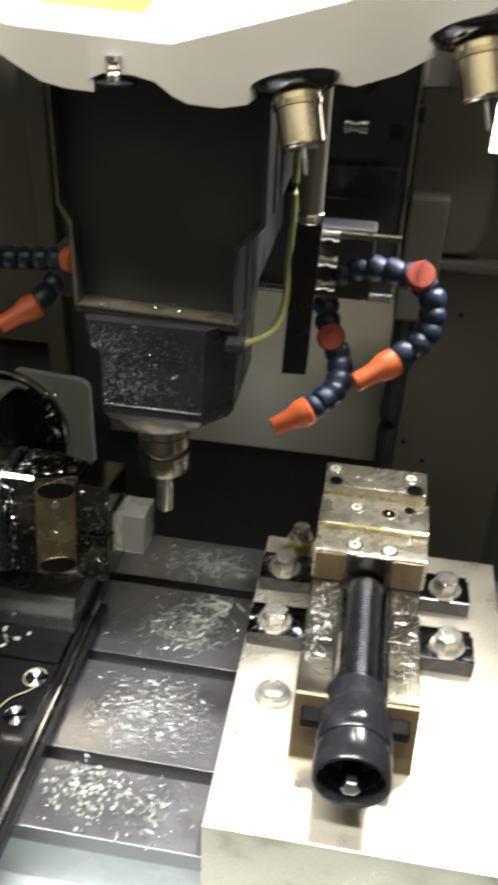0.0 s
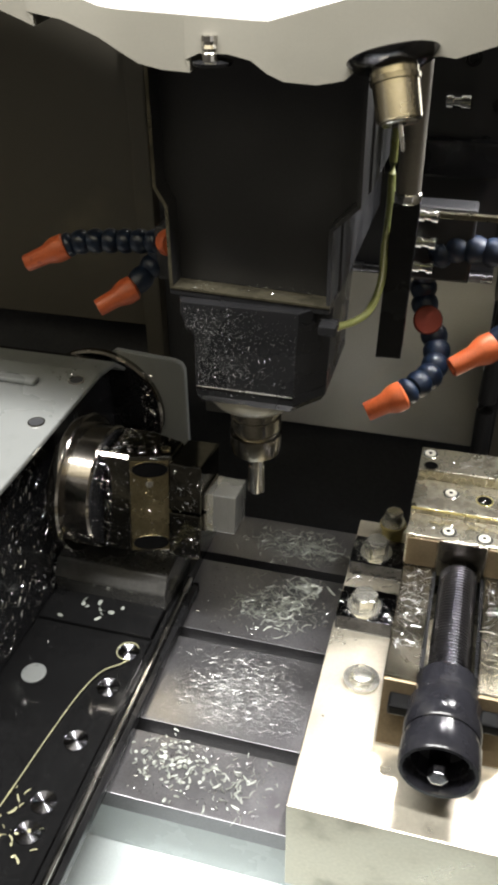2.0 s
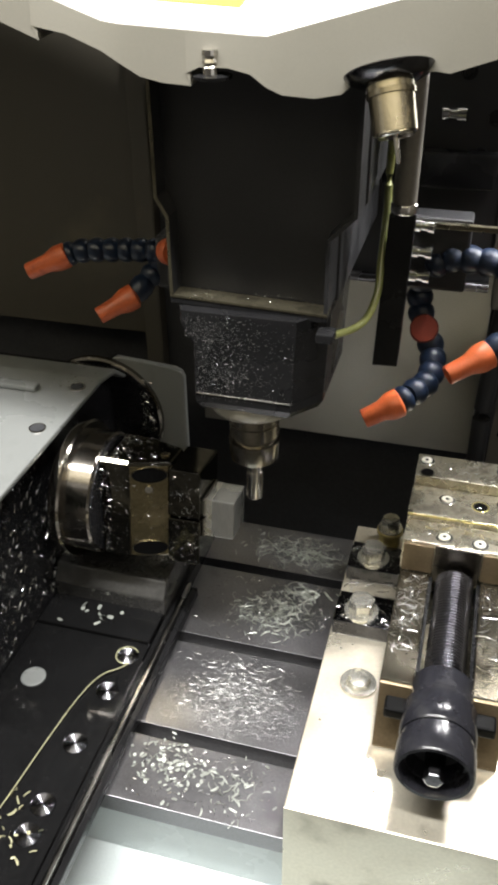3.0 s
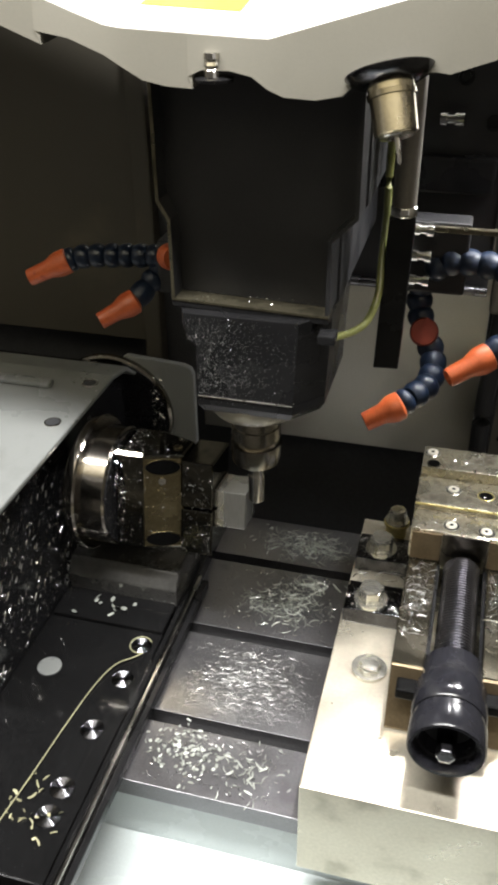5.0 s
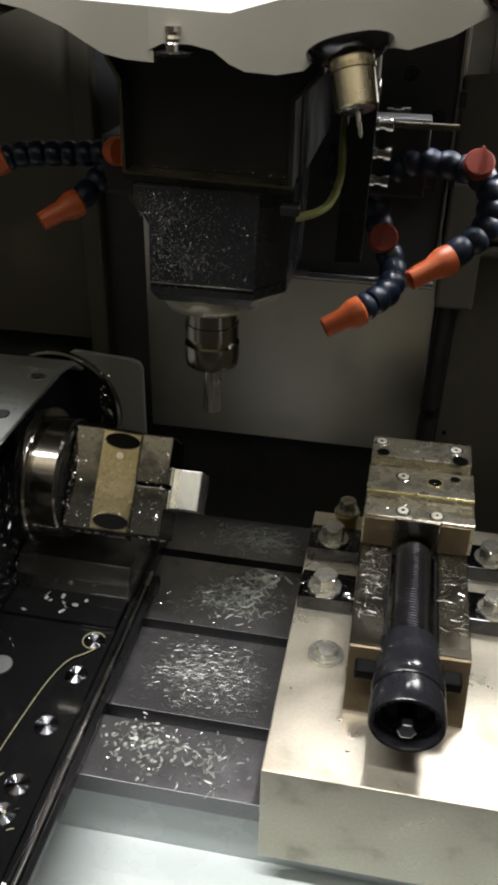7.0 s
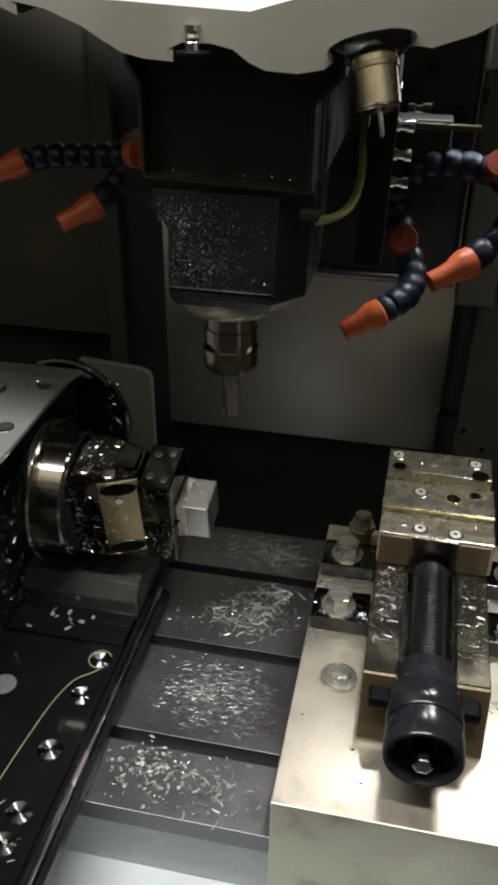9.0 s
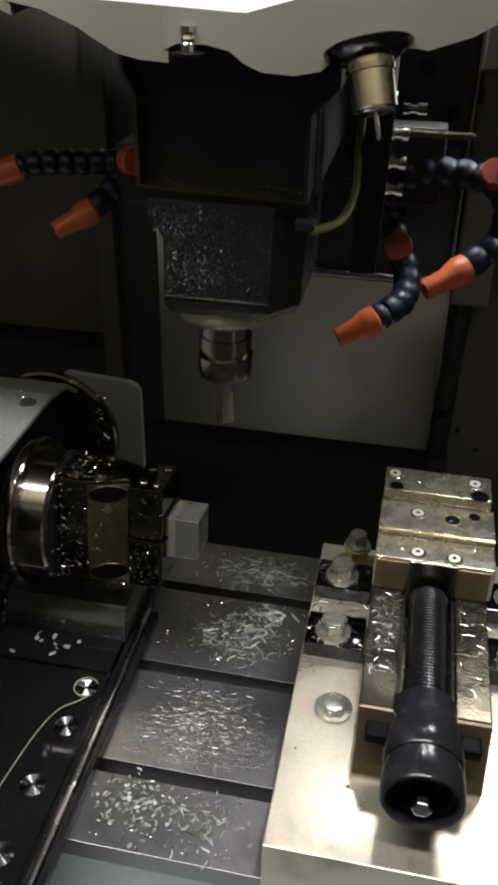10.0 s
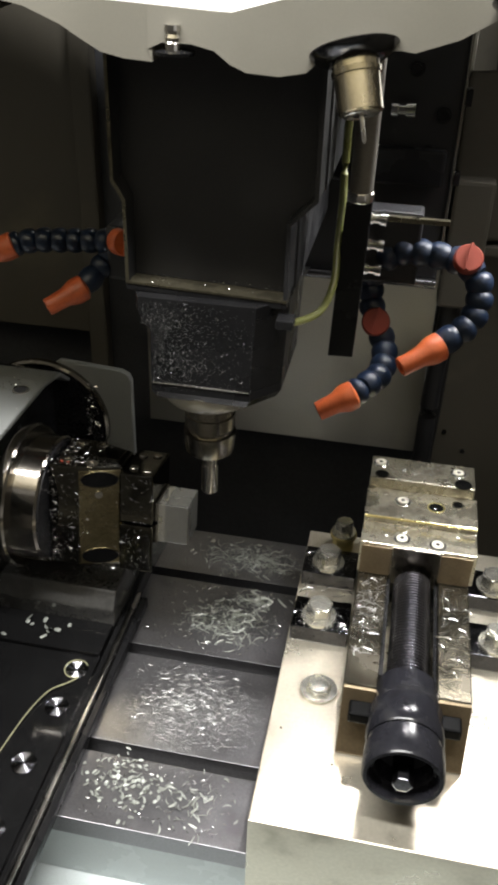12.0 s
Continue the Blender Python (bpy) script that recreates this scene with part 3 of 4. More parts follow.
    for z in (0.436, 0.412, 0.389):
        part("fitting", turned([(0, 0.006), (0.006, 0.006), (0.0065, 0.0045), (0.012, 0.0045), (0.0125, 0.006), (0.018, 0.006)], (0.205, 0.125, z), (1, -0.1, 0), 12), BRIGHT_STEEL, h, "chrome hose fitting", smooth=True)
    loc_line(h, [(0.216, 0.15, 0.382), (0.214, 0.15, 0.358), (0.220, 0.14, 0.340), (0.235, 0.12, 0.313), (0.2345, 0.09, 0.300), (0.226, 0.075, 0.298), (0.217, 0.062, 0.297)], (0.211, 0.058, 0.292), (0.182, 0.045, 0.278), 0.0122)
    knob(h, (0.223, 0.130, 0.334), (0.05, -0.85, 0.5), 0.0135)
    loc_line(h, [(0.222, 0.14, 0.392), (0.237, 0.14, 0.403), (0.263, 0.14, 0.403), (0.295, 0.135, 0.400), (0.3125, 0.125, 0.388), (0.3135, 0.12, 0.370), (0.310, 0.11, 0.352), (0.293, 0.10, 0.342)], (0.283, 0.095, 0.332), (0.251, 0.075, 0.317), 0.0122)
    knob(h, (0.297, 0.118, 0.406), (0.05, -0.75, 0.65), 0.0130)
    loc_line(h, [(-0.020, 0.08, 0.408), (-0.05, 0.08, 0.406), (-0.071, 0.075, 0.406), (-0.091, 0.07, 0.406), (-0.106, 0.066, 0.403)], (-0.110, 0.064, 0.401), (-0.143, 0.05, 0.387))
    knob(h, (-0.012, 0.072, 0.412), (0.8, -0.6, 0.1), 0.012, ORANGE)
    loc_line(h, [(-0.020, 0.085, 0.400), (-0.028, 0.077, 0.386), (-0.036, 0.065, 0.376)], (-0.042, 0.056, 0.370), (-0.068, 0.035, 0.357))
    part("manifold_left", block(-0.022, 0.030, 0.07, 0.14, 0.375, 0.425, 0.004), HEAD_BLACK, h)
    part("bracket_left", prism([(-0.02, 0.375), (0.03, 0.375), (0.03, 0.335), (0.0, 0.335), (-0.02, 0.352)], "y", 0.13, 0.16, 0.003), PANEL, h)
    return h


# ---- machine table and what rides on it ----


def machine_table():
    t = thing("machine_table", "dark oily steel machine table with T-slots", "machine table")
    slots = (-0.125, 0.0, 0.125)
    edges = [-0.207]
    for s in slots:
        edges += [s - 0.012, s + 0.002]
    edges.append(0.205)
    for a, b in zip(edges[::2], edges[1::2]):
        part("table_land", block(-0.36, 0.46, a, b, -0.022, 0.0, 0.0006), TABLE_STEEL, t)
    part("slot_bed", block(-0.36, 0.46, -0.1990, 0.2045, -0.060, -0.0225, 0.001), SLOT_STEEL, t)
    # apron below the front edge
    part("apron", prism([(-0.199, -0.061), (-0.199, -0.090), (-0.235, -0.094), (-0.36, -0.12), (-0.36, -0.125), (0.2, -0.125), (0.2, -0.061)], "x", -0.36, 0.46, 0.002), APRON, t, "pale blue painted apron")
    part("front_face", block(-0.36, 0.46, -0.2005, -0.1995, -0.089, -0.0225), APRON, t)
    ON_TABLE.append(t)


def riser_block():
    r = thing("riser_block", "milled aluminium riser block on the machine table", "riser block")
    outline = [(-0.2168, 0.0607), (0.16, 0.0607), (0.16, 0.0005), (-0.2095, 0.0005), (-0.2095, -0.055), (-0.2168, -0.055)]
    part("plate", prism(outline, "x", 0.172, 0.43, 0.0012), ALU, r)
    ON_TABLE.append(r)


def hex_bolt(x, y, z, r=0.0132, height=0.014, washer=0.017):
    b = thing("clamp_bolt", "zinc plated hex bolt with washer, wet with coolant", "bolt", "clamp bolts")
    part("washer", turned([(0, washer), (0.003, washer), (0.0032, washer * 0.6)], (x, y, z), (0, 0, 1), 28), ZINC, b, smooth=True)
    bm = prism(hexagon(x, y, r, 0.3), "z", z + 0.0034, z + 0.0034 + height, 0.0012)
    part("hex_head", bm, ZINC, b)
    part("crown", turned([(0, r * 0.84), (0.0012, r * 0.78), (0.0016, r * 0.5)], (x, y, z + 0.0034 + height), (0, 0, 1), 20), ZINC, b, smooth=True)
    ON_TABLE.append(b)
    return b


def clamps():
    for x0, x1, bx in ((0.174, 0.2305, 0.2), (0.3395, 0.396, 0.370)):
        for y0 in (-0.0166, 0.066):
            c = thing("toe_clamp", "black steel toe clamp holding the vise", "clamp", "toe clamps")
            part("body", prism([(y0, 0.0612), (y0, 0.080), (y0 + 0.036, 0.080), (y0 + 0.036, 0.072), (y0 + 0.052, 0.072), (y0 + 0.052, 0.0612)], "x", x0, x1, 0.0012), CLAMP_STEEL, c)
            ON_TABLE.append(c)
            hex_bolt(bx, y0 + 0.017, 0.0805)
    stud = hex_bolt(0.2110, 0.1375, 0.0812, 0.0105, 0.012, 0.0135)
    part("sleeve", turned([(0, 0.0120), (0.016, 0.0120), (0.0165, 0.0146), (0.0198, 0.0146)], (0.2110, 0.1375, 0.0612), (0, 0, 1), 24), OILED_BRASS, stud, "oily yellow sleeve", smooth=True)
    hex_bolt(0.2105, -0.075, 0.0612, 0.012, 0.004, 0.017)


def vise():
    v = thing("machine_vise", "ground steel machine vise with threaded spindle", "vise")
    xm, a, b = 0.285, 0.232, 0.338
    part("base", block(a + 0.002, b - 0.002, -0.130, 0.150, 0.0612, 0.078, 0.001), VISE_STEEL, v)
    for x0, x1 in ((a, 0.2605), (0.3095, b)):
        part("rail", block(x0, x1, -0.1165, 0.150, 0.0785, 0.122, 0.0012), RAIL_STEEL, v)
        part("end_plate", prism([(-0.1170, 0.0612), (-0.1170, 0.1216), (-0.1195, 0.1208), (-0.1390, 0.0640), (-0.1390, 0.0612)], "x", x0 + 0.0006, x1, 0.0008), TAN_STEEL, v, "tan steel end plate")
    # jaw block with its steps, and the sunk screws on top
    jaw = [(0.029, 0.1225), (0.029, 0.1585), (0.0630, 0.1585), (0.0635, 0.1660), (0.112, 0.1660), (0.112, 0.1225)]
    part("jaw", prism(jaw, "x", a - 0.001, b + 0.003, 0.0011), VISE_STEEL, v)
    part("jaw_block", block(a, b, 0.1125, 0.154, 0.1225, 0.1775, 0.0014), VISE_STEEL, v, "ground steel rear jaw block")
    # thin strips draw the yellow and white highlight lines along the jaw step
    part("jaw_strip", block(a - 0.0004, b + 0.0024, 0.0612, 0.0632, 0.1645, 0.1666, 0.0004), OILED_BRASS, v, "oily yellowish bright strip, drawing a highlight line")
    part("jaw_edge", block(a - 0.0004, b + 0.0024, 0.0606, 0.0628, 0.1588, 0.1602, 0.0004), BRIGHT_STEEL, v, "bright strip drawing a highlight line")
    for x0, x1 in ((a + 0.0006, 0.262), (0.308, b - 0.0006)):
        part("jaw_foot", block(x0, x1, 0.0265, 0.0286, 0.123, 0.156, 0.0006), TAN_STEEL, v)
    part("nut", block(0.2625, 0.3075, 0.0275, 0.060, 0.1135, 0.1575, 0.001), HOLDER_STEEL, v, "grey steel spindle nut")
    part("channel_wall", block(0.2607, 0.2640, -0.098, 0.027, 0.080, 0.1185, 0.0005), BLACK_OXIDE, v)
    part("channel_wall", block(0.3060, 0.3093, -0.098, 0.027, 0.080, 0.1185, 0.0005), BLACK_OXIDE, v)
    # sunk cap screws: bright rim, dark ring, bright head with a hexagon socket
    for x, y, z, rim in ((0.2415, 0.141, 0.1775, ZINC), (0.3216, 0.1385, 0.1775, ZINC), (0.2676, 0.0925, 0.166, ZINC), (0.3006, 0.0888, 0.166, OILED_BRASS), (0.2697, 0.0409, 0.1585, ZINC), (0.3035, 0.0383, 0.1585, ZINC)):
        screw = part("cap_screw", turned([(0, 0.0087), (0.0005, 0.0087), (0.0007, 0.0083), (0.0007, 0.0074), (0.0001, 0.0072)], (x, y, z), (0, 0, 1), 28, closed=False), rim, v, "bright sunk socket cap screw")
        part("recess", turned([(0, 0.0075), (0.0003, 0.0075)], (x, y, z), (0, 0, 1), 24), BORE, screw)
        if rim is ZINC:
            part("socket", turned([(0.0004, 0.0057), (0.0016, 0.0057), (0.0020, 0.0052), (0.0020, 0.0022), (0.0012, 0.0020)], (x, y, z), (0, 0, 1), 20), SCREW, screw)
            part("key_hole", prism(hexagon(x, y, 0.0020, 0.2), "z", z + 0.0013, z + 0.0019), BORE, screw)
    for x, y, z, r in ((0.3258, 0.1186, 0.1775, 0.0078), (0.2440, 0.1200, 0.1775, 0.0060), (0.3220, 0.0985, 0.166, 0.0045)):
        hole = part("screw_hole", turned([(0, r), (0.0004, r)], (x, y, z), (0, 0, 1), 24), BORE, v)
        part("hole_rim", turned([(0, r), (0.0007, r + 0.0002), (0.0007, r + 0.0010), (0, r + 0.0014)], (x, y, z), (0, 0, 1), 24, closed=False), RAIL_STEEL, hole)
    # threaded spindle
    prof, d = [], 0.0
    while d < 0.128:
        prof += [(d, 0.0156), (d + 0.0013, 0.0178), (d + 0.0021, 0.0178), (d + 0.0033, 0.0156)]
        d += 0.0036
    part("spindle_thread", turned(prof, (xm, -0.108, 0.120), (0, 1, 0), 48), DARK_STEEL, v, "dark threaded spindle")
    part("collar", turned([(0, 0.0295), (0.002, 0.0308), (0.012, 0.0308), (0.013, 0.0296), (0.030, 0.0296), (0.033, 0.0275), (0.040, 0.0262), (0.058, 0.0250), (0.061, 0.021)], (xm, -0.168, 0.120), (0, 1, 0), 48), COLLAR, v, "black steel collar", smooth=True)
    part("end_cap", turned([(0.0275, 0.0205), (0.012, 0.0225), (0.0115, 0.0245), (0.002, 0.0258), (0, 0.0272), (0, 0.0300), (0.002, 0.0312), (0.022, 0.0312), (0.024, 0.029), (0.030, 0.029)], (xm, -0.199, 0.120), (0, 1, 0), 48, closed=False), COLLAR, v, "black hollow end cap", smooth=True)
    part("cap_back", turned([(0, 0.0282), (0.003, 0.0282)], (xm, -0.1735, 0.120), (0, 1, 0), 32), BLACK, v)
    part("drive_stub", prism(hexagon(xm, 0.118, 0.0082, 0.0), "y", -0.2030, -0.174, 0.0012), DARK_STEEL, v)
    for x0, x1 in ((0.239, 0.262), (0.308, 0.331)):
        part("lock_pin", block(x0, x1, -0.1400, -0.1240, 0.102, 0.113, 0.0022), BORE, v)
    ON_TABLE.append(v)


def rotary_unit():
    r = thing("rotary_table", "grey painted rotary axis unit with chuck and fixture", "rotary table")
    # base plate with counterbored holes
    part("base_plate", block(-0.36, -0.006, -0.33, 0.15, 0.0005, 0.0214, 0.002), WET_BASE, r, "black wet steel base plate")
    part("base_step", block(-0.141, -0.013, -0.046, -0.0025, 0.0217, 0.0270, 0.0012), WET_BASE, r, "black wet raised pad")
    part("edge_rail", block(-0.0057, -0.0018, -0.33, 0.06, 0.0006, 0.0196, 0.0012), STEEL, r)
    part("edge_lip", block(-0.0128, -0.0112, -0.33, 0.045, 0.0215, 0.0222, 0.0003), CLAMP_STEEL, r, "thin bright edge line")
    part("edge_strip", block(-0.0016, 0.0055, -0.33, 0.06, 0.0006, 0.0125, 0.0015), BLACK_OXIDE, r)
    for x, y in ((-0.0296, -0.066), (-0.0315, -0.113), (-0.036, -0.178), (-0.036, -0.243), (-0.036, -0.272)):
        # turned face with fine concentric ridges
        rows = [(0.0, 0.0114), (0.0006, 0.0112)]
        for k in range(10):
            rows += [(0.00035, 0.0108 - k * 0.0010), (0.0006, 0.0103 - k * 0.0010)]
        part("counterbore", turned(rows, (x, y, 0.0215), (0, 0, 1), 32), CLAMP_STEEL, r, "dark turned steel counterbore face")
    part("plug", turned([(0, 0.0125), (0.001, 0.0125), (0.0014, 0.011)], (-0.111, -0.116, 0.0216), (0, 0, 1), 28), PAINT_GREY, r, "pale round plug")
    # housing
    side = [(-0.175, 0.0217), (-0.175, 0.185), (-0.150, 0.222), (-0.135, 0.228), (0.15, 0.228), (0.19, 0.215), (0.205, 0.18), (0.205, 0.0217)]
    part("housing", prism(side, "x", -0.36, -0.1425, 0.004), BLACK_STEEL, r, "black chip-covered flank")
    top = [(-0.20, 0.183), (-0.165, 0.222), (-0.135, 0.2345), (0.125, 0.2345), (0.165, 0.226), (0.192, 0.205), (0.187, 0.203), (0.162, 0.2215), (0.125, 0.2285), (-0.135, 0.2285), (-0.158, 0.2195), (-0.193, 0.181)]
    part("top_cover", prism(top, "x", -0.365, -0.119, 0.0022), PAINT_GREY, r, "grey-white painted top cover")
    for x, y in ((-0.137, 0.102), (-0.140, 0.015)):
        # dark disc for the shade inside the hole
        part("cover_hole", turned([(0, 0.0072), (0.0006, 0.0072)], (x, y, 0.2346), (0, 0, 1), 24), BLACK, r)
        part("hole_rim", turned([(0, 0.0072), (0.0010, 0.0074), (0.0010, 0.0086), (0, 0.0090)], (x, y, 0.2346), (0, 0, 1), 24, closed=False), STEEL, r)
    bm = block(-0.34, -0.175, 0.078, 0.092, 0.2346, 0.2412, 0.0030)
    part("cover_groove", bm, PAINT_GREY, r)
    # back plate with round opening
    plate = [(-0.17, 0.0217), (-0.0495, 0.0217), (-0.0495, 0.205), (-0.053, 0.213), (-0.062, 0.217), (-0.135, 0.222), (-0.15, 0.21), (-0.17, 0.17)]
    part("back_plate", prism(plate, "y", 0.200, 0.208, 0.002), PAINT_GREY, r, "grey painted rear bracket")
    part("seal_ring", turned([(0, 0.0715), (0, 0.078), (0.006, 0.078), (0.0075, 0.075), (0.006, 0.0715)], (-0.156, 0.199, 0.144), (0, -1, 0), 48, closed=False), HOLDER_STEEL, r, smooth=True)
    part("seal_disc", turned([(0, 0.0713), (0.003, 0.0711)], (-0.156, 0.1992, 0.144), (0, -1, 0), 48), BLACK_STEEL, r)
    # foot block under the chuck
    part("foot_block", prism([(-0.002, 0.0217), (-0.002, 0.045), (0.010, 0.062), (0.085, 0.062), (0.085, 0.0217)], "x", -0.141, -0.012, 0.002), FOOT, r, "dark grey wet foot block under the chuck")
    # turning chuck, in its own space about the axis
    y, z = AXIS
    chuck = part("chuck", turned([(0, 0.060), (0.006, 0.060), (0.0065, 0.0715), (0.009, 0.0735), (0.016, 0.0735), (0.018, 0.0715), (0.0185, 0.064), (0.044, 0.064), (0.046, 0.062)], (-0.1175, 0, 0), (1, 0, 0), 64), CHUCK_STEEL, r, "polished steel chuck disc", smooth=True)
    # black disc puts the shade on the chuck's end face into colour
    face = part("chuck_face", turned([(0, 0.0605), (0.001, 0.0600)], (-0.0714, 0, 0), (1, 0, 0), 48), BLACK_STEEL, chuck, "chuck face, its shade put into the black colour")
    chuck.location = (0, y, z)

    def on_chuck(name, bm, mat, label="", smooth=False):
        return part(name, bm, mat, chuck, label, smooth)
    plan = [(-0.0695, -0.034), (-0.0405, -0.034), (-0.0005, -0.0185), (-0.0005, 0.0185), (-0.0405, 0.034), (-0.0695, 0.034)]
    on_chuck("fixture_block", prism(plan, "z", -0.054, 0.054, 0.0026), MIRROR_STEEL, "dark polished wet steel fixture block")
    for s in (-1, 1):
        # bevelled flank with its bright facing, and a bore above and below
        f = bmesh.new()
        m = Matrix.Translation((-0.0205, s * 0.0265, 0)) @ pose(0, 0, 0, 0, 0, -s * 21.2)
        bmesh.ops.create_cube(f, size=1, matrix=m @ Matrix.Diagonal((0.0395, 0.0020, 0.1015, 1)))
        on_chuck("flank_facing", soften(f, 0.0006), GOLD_STEEL, "bright steel facing, gold reflection put into its colour")
        for e in (-1, 1):
            # dark oval for a bore's shade, bright lip, at each end of the facing
            b2 = turned([(0, 0.0176), (0.0005, 0.0174)], (0, 0, 0), (0, s, 0), 32)
            bmesh.ops.transform(b2, matrix=m @ Matrix.Translation((0, s * 0.0011, e * 0.0415)) @ Matrix.Diagonal((1, 1, 0.45, 1)), verts=b2.verts)
            on_chuck("bore", b2, BORE, "dark oval disc for the shade in a deep bore")
            b2 = turned([(0, 0.0175), (0.0011, 0.0177), (0.0011, 0.0182), (0, 0.0186)], (0, 0, 0), (0, s, 0), 32, closed=False)
            bmesh.ops.transform(b2, matrix=m @ Matrix.Translation((0, s * 0.0011, e * 0.0415)) @ Matrix.Diagonal((1, 1, 0.47, 1)), verts=b2.verts)
            on_chuck("bore_rim", b2, HOLDER_STEEL, smooth=True)
        on_chuck("grub_screw", turned([(0, 0.004), (0.0015, 0.0038)], (-0.021, s * 0.028, -s * 0.026), (0.4, s * 0.92, 0), 16), BRIGHT_STEEL)
        if s < 0:
            on_chuck("polished_chamfer", prism([(s * 0.0338, 0.0515), (s * 0.0353, 0.0532), (s * 0.0325, 0.0560), (s * 0.0305, 0.0538)], "x", -0.069, -0.0400), HOLDER_STEEL)
    for s in (-1, 1):
        on_chuck("jaw", block(-0.0002, 0.033, -0.030, 0.030, 0.0012 if s > 0 else -0.052, 0.052 if s > 0 else -0.0012, 0.0018), MIRROR_STEEL, "dark polished wet steel clamping jaw")
        on_chuck("jaw_tip", block(0.0332, 0.0358, -0.022, 0.022, 0.002 if s > 0 else -0.022, 0.022 if s > 0 else -0.002, 0.0008), STEEL)
    on_chuck("locating_pin", turned([(0, 0.0048), (0.0012, 0.0048), (0.0016, 0.003)], (-0.012, -0.004, 0.0543), (0, 0, 1), 16), GOLD_STEEL, "small brass-coloured pin")
    # screws on the underside, turned up later
    for x, yy in ((-0.055, -0.018), (-0.055, 0.020), (-0.030, 0.022), (-0.034, -0.022)):
        on_chuck("cap_screw", turned([(0, 0.0062), (0.0012, 0.0062), (0.0018, 0.0052), (0.0018, 0.003), (0.0006, 0.0028)], (x, yy, -0.0541), (0, 0, -1), 20), HOLDER_STEEL, "oily socket cap screw", smooth=True)
    for x, yy in ((0.010, -0.015), (0.010, 0.015), (0.024, -0.018), (0.024, 0.018)):
        on_chuck("cap_screw", turned([(0, 0.0045), (0.0012, 0.0045), (0.0018, 0.0038)], (x, yy, -0.0521), (0, 0, -1), 16), HOLDER_STEEL, "oily socket cap screw", smooth=True)
    on_chuck("seal", block(-0.060, -0.051, 0.0225, 0.0260, -0.0552, -0.0542, 0.0004), RED_ORANGE, "small orange rubber seal")
    on_chuck("clamp_plate", block(-0.028, -0.006, -0.012, 0.012, -0.0575, -0.0542, 0.0008), MIRROR_STEEL)
    ON_TABLE.append(r)
    return r, chuck


def workpiece():
    w = part("workpiece", block(0.0360, 0.0655, -0.0205, 0.0205, -0.0205, 0.0205, 0.0013), CUBE_ALU)
    part("machined_band", block(0.0359, 0.0430, -0.0207, 0.0207, -0.0207, 0.0207, 0.0008), ZINC, w, "brighter machined band")
    return tagged(w, "sawn aluminium cube clamped in the fixture jaws", "workpiece")


